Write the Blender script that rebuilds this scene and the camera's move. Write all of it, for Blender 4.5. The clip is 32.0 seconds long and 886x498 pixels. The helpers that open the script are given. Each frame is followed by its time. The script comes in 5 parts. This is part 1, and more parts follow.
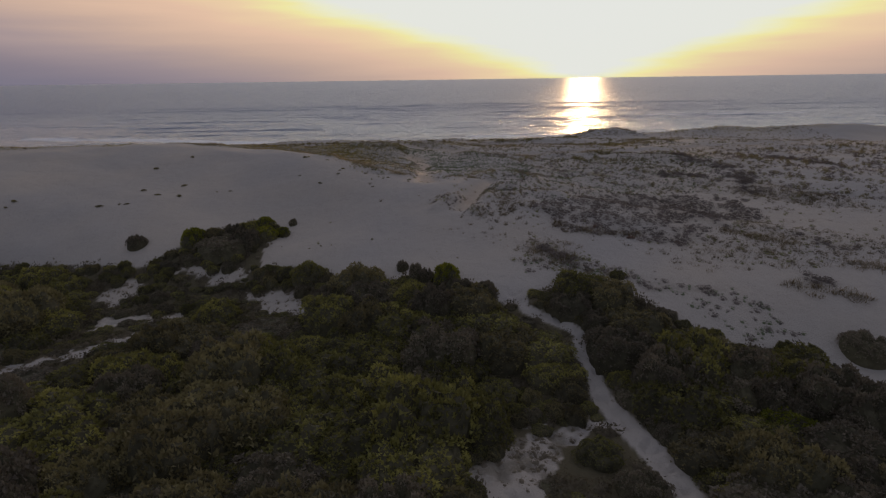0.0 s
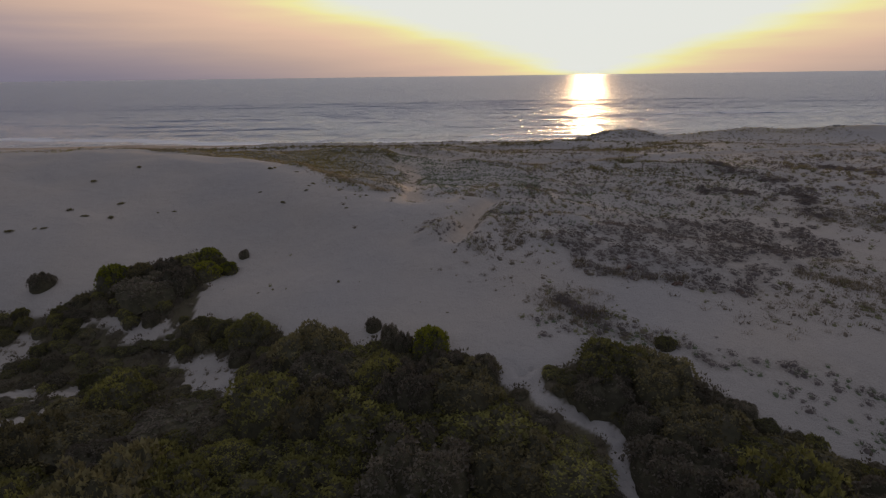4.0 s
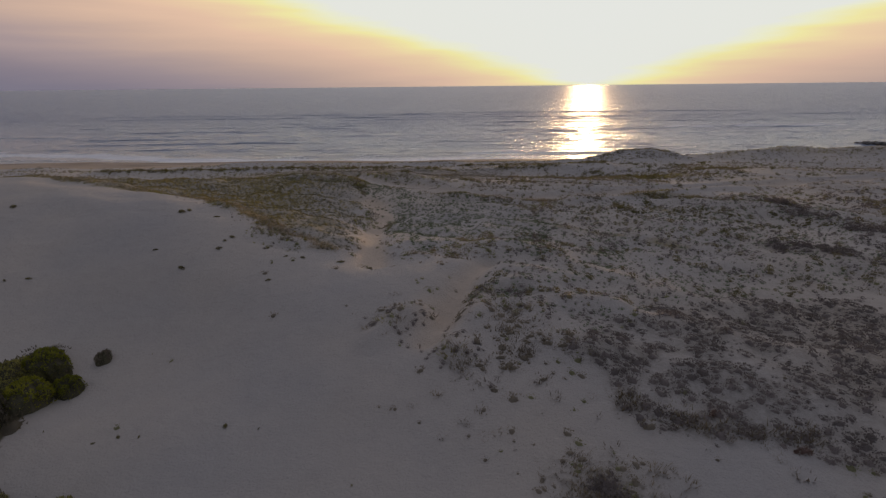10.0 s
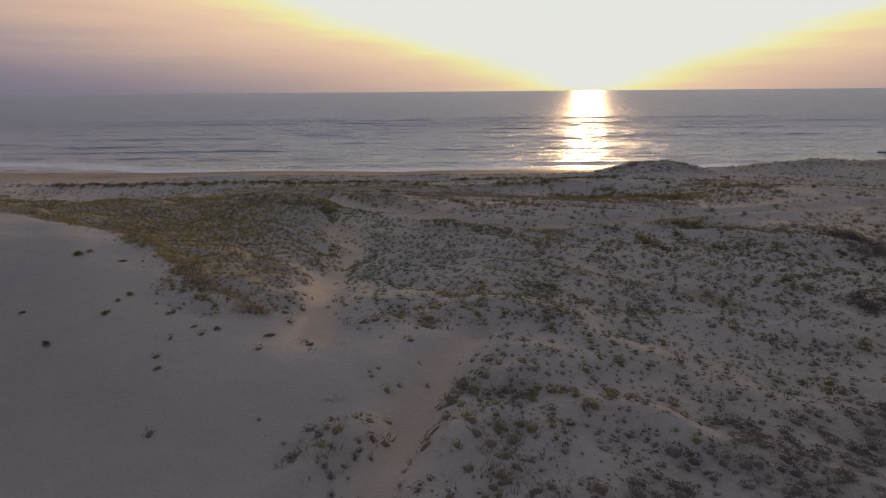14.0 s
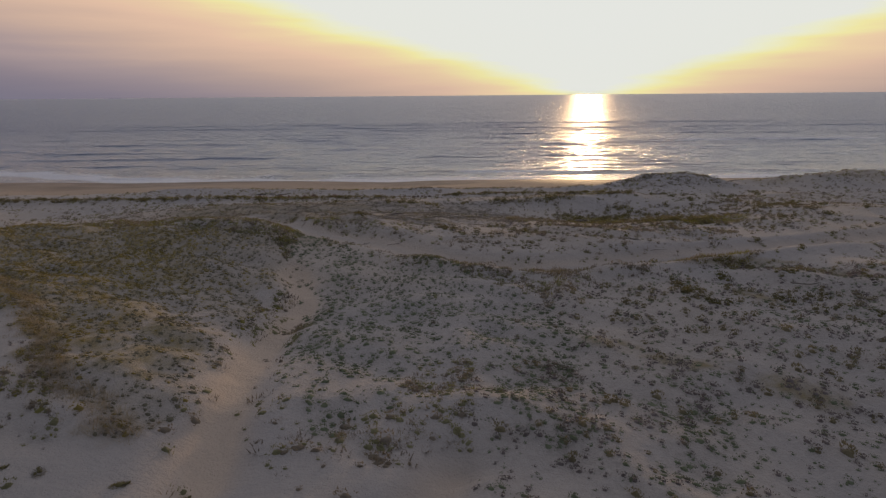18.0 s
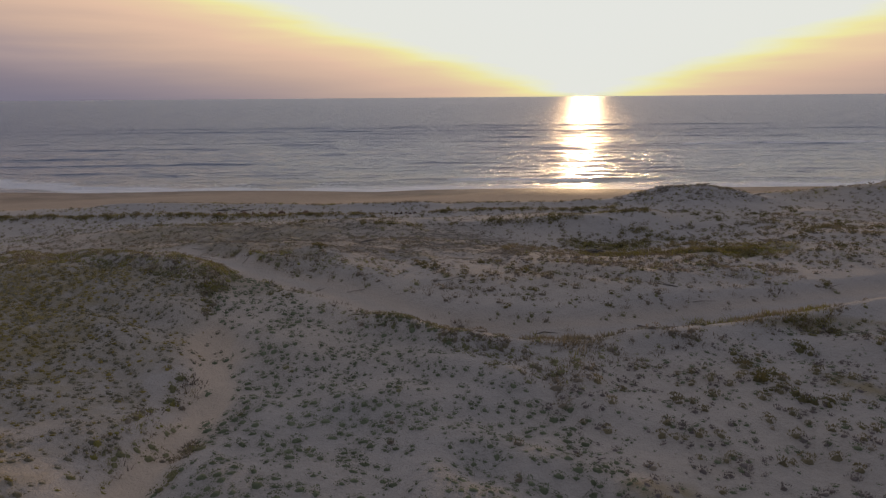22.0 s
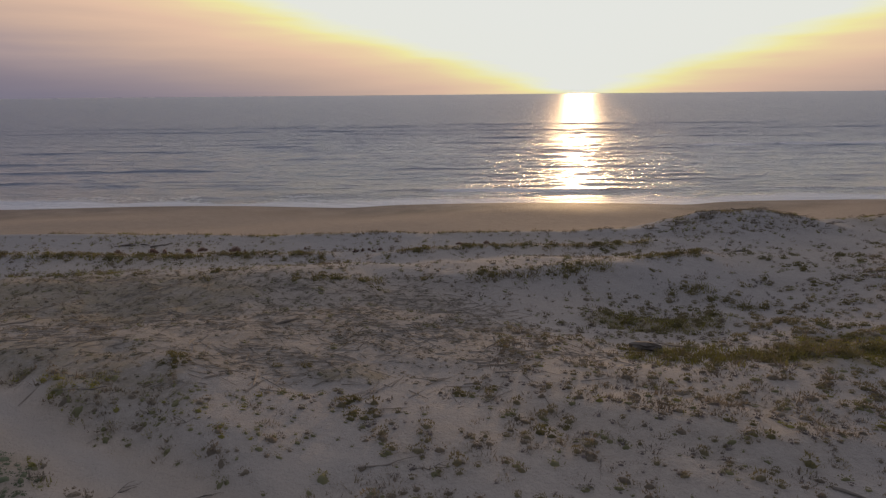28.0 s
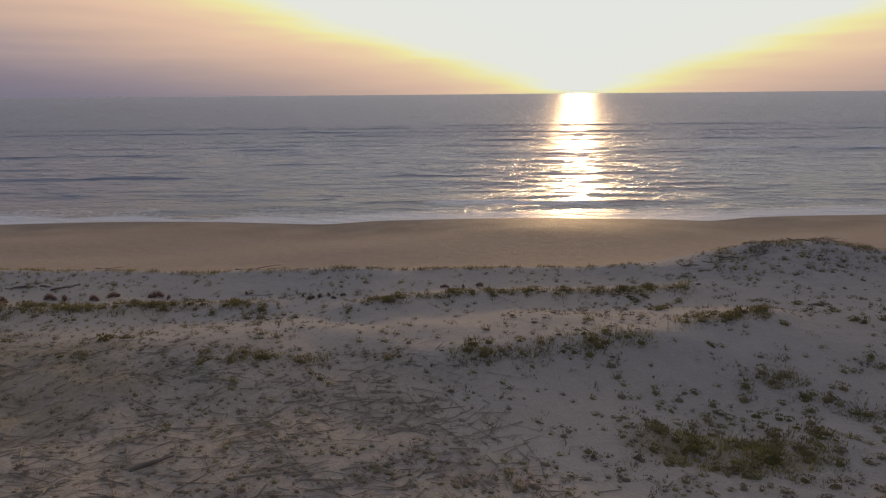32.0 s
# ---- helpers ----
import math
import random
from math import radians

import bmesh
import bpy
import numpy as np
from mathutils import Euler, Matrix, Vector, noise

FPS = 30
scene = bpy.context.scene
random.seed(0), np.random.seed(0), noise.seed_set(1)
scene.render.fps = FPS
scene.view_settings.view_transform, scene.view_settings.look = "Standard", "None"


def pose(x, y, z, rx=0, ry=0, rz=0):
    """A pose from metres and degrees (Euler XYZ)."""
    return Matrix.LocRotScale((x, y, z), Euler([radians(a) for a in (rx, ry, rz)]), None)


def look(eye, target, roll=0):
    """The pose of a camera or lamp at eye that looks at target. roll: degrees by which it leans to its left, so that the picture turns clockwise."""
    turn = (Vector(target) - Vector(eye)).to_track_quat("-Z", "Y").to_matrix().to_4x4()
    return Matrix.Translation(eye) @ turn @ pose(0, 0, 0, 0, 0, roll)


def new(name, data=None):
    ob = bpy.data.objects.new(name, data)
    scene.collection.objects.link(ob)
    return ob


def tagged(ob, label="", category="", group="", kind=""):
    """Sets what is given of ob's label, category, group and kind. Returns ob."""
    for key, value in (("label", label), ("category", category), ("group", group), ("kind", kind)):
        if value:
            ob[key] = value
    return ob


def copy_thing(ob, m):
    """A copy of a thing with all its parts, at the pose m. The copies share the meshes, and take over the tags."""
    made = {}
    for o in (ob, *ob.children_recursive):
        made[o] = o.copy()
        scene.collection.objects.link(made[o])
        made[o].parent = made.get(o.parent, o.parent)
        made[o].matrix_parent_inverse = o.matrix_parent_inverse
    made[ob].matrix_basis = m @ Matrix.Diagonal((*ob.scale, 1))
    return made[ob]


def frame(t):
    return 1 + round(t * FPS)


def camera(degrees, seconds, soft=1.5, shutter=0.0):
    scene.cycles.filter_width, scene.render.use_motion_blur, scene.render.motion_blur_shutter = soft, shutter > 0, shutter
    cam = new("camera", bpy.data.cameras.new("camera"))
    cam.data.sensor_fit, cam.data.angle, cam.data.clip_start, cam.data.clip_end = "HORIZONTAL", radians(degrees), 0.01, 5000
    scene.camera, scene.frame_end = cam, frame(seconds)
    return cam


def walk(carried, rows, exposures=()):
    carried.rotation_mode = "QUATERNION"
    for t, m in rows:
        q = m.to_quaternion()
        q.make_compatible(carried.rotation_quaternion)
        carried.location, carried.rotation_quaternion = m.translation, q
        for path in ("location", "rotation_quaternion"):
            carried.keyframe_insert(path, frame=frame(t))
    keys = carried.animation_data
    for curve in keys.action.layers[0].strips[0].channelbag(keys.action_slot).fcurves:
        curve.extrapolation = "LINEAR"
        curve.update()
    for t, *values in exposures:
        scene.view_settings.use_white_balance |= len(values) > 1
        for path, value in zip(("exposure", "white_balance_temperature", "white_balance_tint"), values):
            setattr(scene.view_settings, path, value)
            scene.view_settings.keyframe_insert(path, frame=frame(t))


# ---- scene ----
cam = camera(73.7, 32.0, soft=1.3)
# seconds, eye x, y, z, yaw, pitch, lean to the right
PATH = [
    (0, 0.00, -0.00, 19.40, 0.00, -16.20, 0.76),
    (1, 0.33, 3.59, 19.35, 0.13, -16.33, 0.75),
    (2, 0.65, 7.15, 19.30, 0.25, -16.44, 0.75),
    (3, 0.97, 10.64, 19.25, 0.34, -16.50, 0.74),
    (4, 1.27, 14.02, 19.22, 0.40, -16.50, 0.73),
    (5, 1.55, 17.28, 19.20, 0.41, -16.41, 0.71),
    (6, 1.83, 20.44, 19.18, 0.39, -16.26, 0.68),
    (7, 2.12, 23.55, 19.17, 0.36, -16.08, 0.66),
    (8, 2.43, 26.63, 19.17, 0.33, -15.89, 0.63),
    (9, 2.76, 29.72, 19.16, 0.33, -15.73, 0.59),
    (10, 3.12, 32.82, 19.16, 0.34, -15.59, 0.56),
    (11, 3.48, 35.89, 19.15, 0.36, -15.46, 0.53),
    (12, 3.85, 38.92, 19.13, 0.39, -15.35, 0.50),
    (13, 4.22, 41.89, 19.10, 0.43, -15.23, 0.48),
    (14, 4.57, 44.81, 19.06, 0.46, -15.12, 0.46),
    (15, 4.90, 47.69, 19.03, 0.49, -15.01, 0.46),
    (16, 5.23, 50.52, 18.99, 0.51, -14.92, 0.46),
    (17, 5.53, 53.32, 18.96, 0.51, -14.83, 0.47),
    (18, 5.83, 56.11, 18.94, 0.50, -14.75, 0.48),
    (19, 6.12, 58.91, 18.92, 0.47, -14.69, 0.49),
    (20, 6.40, 61.73, 18.91, 0.41, -14.64, 0.50),
    (21, 6.69, 64.59, 18.90, 0.31, -14.60, 0.49),
    (22, 6.98, 67.51, 18.89, 0.19, -14.59, 0.48),
    (23, 7.27, 70.52, 18.89, 0.07, -14.60, 0.48),
    (24, 7.56, 73.63, 18.89, -0.05, -14.62, 0.47),
    (25, 7.86, 76.86, 18.90, -0.16, -14.67, 0.48),
    (26, 8.16, 80.18, 18.90, -0.24, -14.73, 0.50),
    (27, 8.47, 83.54, 18.91, -0.31, -14.79, 0.52),
    (28, 8.80, 86.89, 18.91, -0.35, -14.84, 0.53),
    (29, 9.15, 90.21, 18.92, -0.38, -14.86, 0.53),
    (30, 9.52, 93.49, 18.92, -0.40, -14.87, 0.52),
    (31, 9.90, 96.75, 18.92, -0.41, -14.87, 0.51),
    (32, 10.28, 100.00, 18.93, -0.41, -14.86, 0.49),
]
walk(cam, [(t, pose(x, y, z, 90, 0, yaw) @ pose(0, 0, 0, pitch, 0, -lean)) for t, x, y, z, yaw, pitch, lean in PATH])

# ---------------------------------------------------------------- light
SUN_AZIMUTH, SUN_ELEVATION = 12.9, 2.6      # degrees to the right of +y, degrees over the sea


def build_world():
    world = bpy.data.worlds.new("dusk_sky")
    scene.world = world
    world.use_nodes = True
    nt = world.node_tree
    nt.nodes.clear()
    N, L = nt.nodes.new, nt.links.new

    def put(socket, value):
        if hasattr(value, "is_output"):
            L(value, socket)
        else:
            socket.default_value = value

    def calc(op, a, b=0.0, c=0.0, clamp=False):
        n = N("ShaderNodeMath")
        n.operation, n.use_clamp = op, clamp
        for socket, value in zip(n.inputs, (a, b, c)):
            put(socket, value)
        return n.outputs[0]

    def ramp(fac, stops):
        n = N("ShaderNodeValToRGB")
        els = n.color_ramp.elements
        while len(els) < len(stops):
            els.new(0.5)
        for el, (at, col) in zip(els, stops):
            el.position, el.color = at, (*col, 1)
        L(fac, n.inputs[0])
        return n.outputs[0]

    def mix(fac, a, b, kind="MIX"):
        n = N("ShaderNodeMix")
        n.data_type, n.blend_type = "RGBA", kind
        put(n.inputs[0], fac)
        put(n.inputs[6], a)
        put(n.inputs[7], b)
        return n.outputs[2]

    coord = N("ShaderNodeTexCoord").outputs["Generated"]
    turn = N("ShaderNodeVectorRotate")
    turn.rotation_type = "Z_AXIS"
    turn.inputs["Angle"].default_value = radians(SUN_AZIMUTH)
    L(coord, turn.inputs["Vector"])
    sep = N("ShaderNodeSeparateXYZ")
    L(turn.outputs[0], sep.inputs[0])
    x, y, z = sep.outputs
    elev = calc("MULTIPLY", calc("ARCSINE", z), 57.2958)
    azim = calc("MULTIPLY", calc("ARCTAN2", x, y), 57.2958)
    side = calc("ABSOLUTE", azim)

    # thin high cloud, drawn out along the horizon
    stretch = N("ShaderNodeMapping")
    stretch.inputs["Scale"].default_value = (2.2, 2.2, 26.0)
    L(turn.outputs[0], stretch.inputs["Vector"])
    cloud = N("ShaderNodeTexNoise")
    cloud.inputs["Scale"].default_value, cloud.inputs["Detail"].default_value = 2.3, 6.0
    L(stretch.outputs[0], cloud.inputs["Vector"])
    veil = calc("SUBTRACT", cloud.outputs["Fac"], 0.5)

    # the glow opens upwards like a fan over the sun
    fan = calc("SUBTRACT", elev, calc("MULTIPLY", calc("POWER", side, 0.92), 0.36))
    fan = calc("ADD", fan, calc("MULTIPLY", veil, 2.4))
    near = calc("DIVIDE", side, 7.0)
    fan = calc("ADD", fan, calc("MULTIPLY", calc("EXPONENT", calc("MULTIPLY", calc("MULTIPLY", near, near), -1.0)), 0.35))
    low = ramp(calc("MULTIPLY_ADD", fan, 1 / 20.0, 0.75, clamp=True), [
        (0.00, (0.175, 0.168, 0.232)), (0.14, (0.228, 0.195, 0.24)), (0.30, (0.395, 0.305, 0.305)),
        (0.44, (0.60, 0.425, 0.34)), (0.56, (0.76, 0.52, 0.38)), (0.64, (0.83, 0.62, 0.39)),
        (0.695, (0.86, 0.79, 0.38)), (0.735, (0.82, 0.82, 0.60)), (0.77, (0.78, 0.79, 0.74)), (1.0, (0.78, 0.79, 0.75))])
    # bank of haze over the sea, away from the sun
    bank = calc("MULTIPLY", calc("SUBTRACT", 1.0, calc("DIVIDE", elev, 3.2), clamp=True), calc("MULTIPLY_ADD", side, 0.022, -0.12, clamp=True))
    low = mix(calc("MULTIPLY", bank, 0.75), low, (0.19, 0.178, 0.232, 1))

    # the upper sky
    sky = N("ShaderNodeTexSky")
    sky.sky_type, sky.sun_disc = "NISHITA", False
    sky.sun_elevation, sky.sun_rotation = radians(SUN_ELEVATION + 1.0), radians(SUN_AZIMUTH)
    sky.dust_density = 3.0
    high = mix(1.0, sky.outputs[0], (SKY_GAIN, SKY_GAIN, SKY_GAIN, 1), "MULTIPLY")
    ahead = N("ShaderNodeMapRange")
    ahead.interpolation_type = "SMOOTHSTEP"
    L(y, ahead.inputs[0])
    ahead.inputs[1].default_value, ahead.inputs[2].default_value = -0.15, 1.1
    dusk = mix(ahead.outputs[0], (0.25, 0.262, 0.335, 1), (0.70, 0.66, 0.735, 1))
    high = mix(0.75, high, dusk)
    up = N("ShaderNodeMapRange")
    up.interpolation_type = "SMOOTHSTEP"
    L(elev, up.inputs[0])
    up.inputs[1].default_value, up.inputs[2].default_value = 8.3, 14.0
    colour = mix(up.outputs[0], low, high)

    bg = N("ShaderNodeBackground")
    L(colour, bg.inputs["Color"])
    bg.inputs["Strength"].default_value = 1.0
    out = N("ShaderNodeOutputWorld")
    L(bg.outputs[0], out.inputs["Surface"])


SKY_GAIN = 0.14
build_world()
sun = new("sun", bpy.data.lights.new("sun", "SUN"))
sun.data.energy, sun.data.angle, sun.data.color = 1.25, radians(2.1), (1.0, 0.64, 0.33)
_a, _e = radians(SUN_AZIMUTH), radians(SUN_ELEVATION)
_to = Vector((math.sin(_a) * math.cos(_e), math.cos(_a) * math.cos(_e), math.sin(_e)))
sun.matrix_world = look(_to * 500, (0, 0, 0))


# ---------------------------------------------------------------- materials
def material(name, rough=0.9, spec=0.2):
    m = bpy.data.materials.new(name)
    m.use_nodes = True
    p = m.node_tree.nodes["Principled BSDF"]
    p.inputs["Roughness"].default_value = rough
    p.inputs["Specular IOR Level"].default_value = spec
    return m, m.node_tree, p


def noise_node(nt, scale, detail=4.0, vector=None, rough=0.55):
    n = nt.nodes.new("ShaderNodeTexNoise")
    n.inputs["Scale"].default_value, n.inputs["Detail"].default_value = scale, detail
    n.inputs["Roughness"].default_value = rough
    if vector is not None:
        nt.links.new(vector, n.inputs["Vector"])
    return n.outputs["Fac"]


def ramp_node(nt, fac, stops):
    n = nt.nodes.new("ShaderNodeValToRGB")
    els = n.color_ramp.elements
    while len(els) < len(stops):
        els.new(0.5)
    for el, (at, col) in zip(els, stops):
        el.position, el.color = at, (*col, 1)
    nt.links.new(fac, n.inputs[0])
    return n.outputs[0]


def mix_node(nt, fac, a, b, kind="MIX"):
    n = nt.nodes.new("ShaderNodeMix")
    n.data_type, n.blend_type = "RGBA", kind
    for socket, value in ((n.inputs[0], fac), (n.inputs[6], a), (n.inputs[7], b)):
        if hasattr(value, "is_output"):
            nt.links.new(value, socket)
        else:
            socket.default_value = value
    return n.outputs[2]


def math_node(nt, op, a, b=0.0, c=0.0, clamp=False):
    n = nt.nodes.new("ShaderNodeMath")
    n.operation, n.use_clamp = op, clamp
    for socket, value in zip(n.inputs, (a, b, c)):
        if hasattr(value, "is_output"):
            nt.links.new(value, socket)
        else:
            socket.default_value = value
    return n.outputs[0]


def sand_material():
    m, nt, p = material("dune_sand", 0.95, 0.1)
    pos = nt.nodes.new("ShaderNodeNewGeometry").outputs["Position"]
    big = noise_node(nt, 0.06, 5.0, pos)
    mid = noise_node(nt, 0.9, 6.0, pos, 0.65)
    grain = noise_node(nt, 9.0, 4.0, pos, 0.7)
    col = ramp_node(nt, big, [(0.3, (0.371, 0.338, 0.308)), (0.7, (0.435, 0.392, 0.351))])
    col = mix_node(nt, 0.35, col, ramp_node(nt, mid, [(0.3, (0.330, 0.301, 0.271)), (0.7, (0.477, 0.432, 0.380))]))
    col = mix_node(nt, 0.25, col, ramp_node(nt, grain, [(0.3, (0.312, 0.282, 0.251)), (0.7, (0.495, 0.446, 0.394))]))
    hue = noise_node(nt, 0.05, 3.0, pos)
    col = mix_node(nt, 0.4, col, ramp_node(nt, hue, [(0.38, (0.358, 0.343, 0.337)), (0.5, (0.417, 0.376, 0.337)), (0.64, (0.495, 0.418, 0.337))]))
    # sand darkened in speckles where plants stand
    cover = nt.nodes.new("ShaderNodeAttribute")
    cover.attribute_name = "dark_ground"
    mottle = noise_node(nt, 3.5, 5.0, pos, 0.7)
    fac = math_node(nt, "MULTIPLY", cover.outputs["Fac"], math_node(nt, "MULTIPLY_ADD", mottle, 3.0, math_node(nt, "MULTIPLY_ADD", cover.outputs["Fac"], 1.6, -1.3), clamp=True))
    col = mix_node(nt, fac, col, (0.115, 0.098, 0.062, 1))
    # short yellow growth between the taller plants, and the warm-lit tint of the spur
    moss_and_warmth = nt.nodes.new("ShaderNodeAttribute")
    moss_and_warmth.attribute_name = "moss_and_warmth"
    spread = math_node(nt, "MULTIPLY", moss_and_warmth.outputs["Fac"], math_node(nt, "MULTIPLY_ADD", mid, 3.2, -1.0, clamp=True))
    col = mix_node(nt, spread, col, mix_node(nt, grain, (0.195, 0.152, 0.062, 1), (0.28, 0.22, 0.09, 1)))
    # warm sunlight on gullies and track edges, put into the sand's colour
    sunlit = nt.nodes.new("ShaderNodeAttribute")
    sunlit.attribute_name = "sunlit"
    col = mix_node(nt, sunlit.outputs["Fac"], col, mix_node(nt, mid, (0.52, 0.41, 0.305, 1), (0.63, 0.49, 0.36, 1)))
    # warmer sand of the beach
    beach_sand = nt.nodes.new("ShaderNodeAttribute")
    beach_sand.attribute_name = "beach"
    col = mix_node(nt, math_node(nt, "MULTIPLY", beach_sand.outputs["Fac"], 0.9), col, mix_node(nt, mid, (0.34, 0.262, 0.192, 1), (0.475, 0.368, 0.27, 1)))
    wet = nt.nodes.new("ShaderNodeAttribute")
    wet.attribute_name = "wet"
    streak = noise_node(nt, 0.12, 4.0, pos)
    wetness = math_node(nt, "MULTIPLY", wet.outputs["Fac"], math_node(nt, "MULTIPLY_ADD", streak, 2.4, -0.5, clamp=True))
    col = mix_node(nt, wetness, col, (0.20, 0.155, 0.115, 1))
    nt.links.new(col, p.inputs["Base Color"])
    nt.links.new(math_node(nt, "MULTIPLY_ADD", wet.outputs["Fac"], -0.35, 0.95), p.inputs["Roughness"])
    bump = nt.nodes.new("ShaderNodeBump")
    bump.inputs["Strength"].default_value, bump.inputs["Distance"].default_value = 0.9, 0.24
    relief = math_node(nt, "MULTIPLY_ADD", grain, 0.35, mid)
    nt.links.new(relief, bump.inputs["Height"])
    nt.links.new(bump.outputs[0], p.inputs["Normal"])
    return m


def leaf_material(name, dark, mean, light, patch=0.35, by_object=True, translucent=0.35):
    """Foliage: every leaf and every plant a little different, patches over metres."""
    m, nt, p = material(name, 0.75, 0.2)
    geo = nt.nodes.new("ShaderNodeNewGeometry")
    isle = geo.outputs["Random Per Island"]
    patches = noise_node(nt, patch, 4.0, geo.outputs["Position"])
    f = math_node(nt, "MULTIPLY_ADD", isle, 0.22, math_node(nt, "MULTIPLY_ADD", patches, 1.5, -0.4))
    if by_object:
        info = nt.nodes.new("ShaderNodeObjectInfo").outputs["Random"]
        f = math_node(nt, "ADD", math_node(nt, "MULTIPLY_ADD", info, 0.5, -0.24), f)
    col = ramp_node(nt, f, [(0.1, dark), (0.5, mean), (0.95, light)])
    nt.links.new(col, p.inputs["Base Color"])
    if translucent:
        thin = nt.nodes.new("ShaderNodeBsdfTranslucent")
        nt.links.new(mix_node(nt, 1.0, col, (1.0, 0.96, 0.78, 1), "MULTIPLY"), thin.inputs["Color"])
        both = nt.nodes.new("ShaderNodeMixShader")
        both.inputs[0].default_value = translucent
        nt.links.new(p.outputs[0], both.inputs[1])
        nt.links.new(thin.outputs[0], both.inputs[2])
        nt.links.new(both.outputs[0], nt.nodes["Material Output"].inputs["Surface"])
    return m


SAND = sand_material()
LEAF = leaf_material("shrub_leaves", (0.095, 0.090, 0.034), (0.205, 0.19, 0.063), (0.40, 0.365, 0.105), 0.5)
LEAF_OLIVE = leaf_material("brownish_shrub_leaves", (0.11, 0.092, 0.050), (0.195, 0.165, 0.084), (0.30, 0.26, 0.125), 0.7)
LEAF_GREY = leaf_material("grey_shrub_leaves", (0.118, 0.099, 0.077), (0.181, 0.153, 0.117), (0.259, 0.222, 0.170), 1.2)
LEAF_BRIGHT = leaf_material("fresh_green_leaves", (0.11, 0.12, 0.016), (0.22, 0.225, 0.026), (0.33, 0.31, 0.045), 2.2)
# dark tone of stems; inside crowns it paints the shade between lumps
TWIG_AND_SHADE = leaf_material("shrub_twigs_and_shade", (0.050, 0.044, 0.027), (0.085, 0.075, 0.044), (0.13, 0.115, 0.068), 2.0, translucent=0)
GRASS_GREY = leaf_material("grey_dune_grass", (0.155, 0.129, 0.105), (0.23, 0.193, 0.158), (0.32, 0.272, 0.224), 0.2, False)
GRASS_BROWN = leaf_material("dry_brown_grass", (0.17, 0.138, 0.090), (0.26, 0.212, 0.142), (0.37, 0.305, 0.21), 0.2, False)
GRASS_YELLOW = leaf_material("yellow_green_grass", (0.175, 0.158, 0.050), (0.262, 0.238, 0.074), (0.36, 0.325, 0.108), 0.2, False)
GRASS_GREEN = leaf_material("low_green_plants", (0.18, 0.174, 0.092), (0.25, 0.24, 0.13), (0.33, 0.31, 0.175), 0.2, False)
ROCK = leaf_material("dark_wet_rock", (0.060, 0.057, 0.053), (0.112, 0.105, 0.093), (0.180, 0.165, 0.150), 0.5, translucent=0)
UNDER = leaf_material("heath_leaves", (0.09, 0.075, 0.053), (0.15, 0.125, 0.086), (0.22, 0.185, 0.125), 0.6, False)
OLIVE = leaf_material("olive_tussock_leaves", (0.125, 0.112, 0.052), (0.186, 0.167, 0.080), (0.258, 0.228, 0.114), 0.5, False)
BUSH_LEAF = leaf_material("dull_bush_leaves", (0.14, 0.122, 0.06), (0.21, 0.185, 0.09), (0.29, 0.255, 0.12), 2.0)
HEATH = leaf_material("heath_sprigs", (0.144, 0.122, 0.112), (0.213, 0.179, 0.163), (0.281, 0.239, 0.217), 0.5, False, 0.2)
CUSHION_GREEN = leaf_material("cushion_leaves", (0.116, 0.133, 0.078), (0.166, 0.189, 0.114), (0.232, 0.252, 0.160), 0.3, False, 0.2)
CUSHION_GOLD = leaf_material("golden_cushion_leaves", (0.195, 0.155, 0.050), (0.285, 0.228, 0.072), (0.385, 0.31, 0.105), 0.3, False, 0.3)
MARRAM = leaf_material("marram_leaves", (0.170, 0.146, 0.085), (0.246, 0.212, 0.128), (0.323, 0.281, 0.178), 0.4, False, 0.3)
CUSHION_OLIVE = leaf_material("olive_cushion_leaves", (0.137, 0.125, 0.085), (0.194, 0.179, 0.122), (0.258, 0.237, 0.163), 0.3, False, 0.25)
GRASS_PALE = leaf_material("pale_dry_grass", (0.24, 0.20, 0.14), (0.36, 0.30, 0.21), (0.48, 0.41, 0.29), 0.2, False)
PLANT_GREY = leaf_material("grey_cushion_plants", (0.18, 0.15, 0.112), (0.255, 0.215, 0.162), (0.33, 0.28, 0.215), 0.2, False)
LEAF_RED = leaf_material("reddish_leaves", (0.16, 0.105, 0.088), (0.235, 0.16, 0.132), (0.31, 0.22, 0.18))
WOOD_DARK = leaf_material("dark_driftwood", (0.12, 0.10, 0.085), (0.18, 0.155, 0.13), (0.25, 0.22, 0.185), 2.5, translucent=0)
WOOD_TWIG = leaf_material("dead_twig_wood", (0.21, 0.18, 0.148), (0.315, 0.275, 0.228), (0.46, 0.40, 0.335), 1.0, False, translucent=0)
WOOD_PALE = leaf_material("bleached_wood", (0.40, 0.38, 0.35), (0.52, 0.50, 0.46), (0.62, 0.60, 0.56), 2.5, translucent=0)
WOOD_GREY = leaf_material("weathered_driftwood", (0.14, 0.12, 0.10), (0.22, 0.19, 0.16), (0.33, 0.29, 0.245), 1.5, translucent=0)


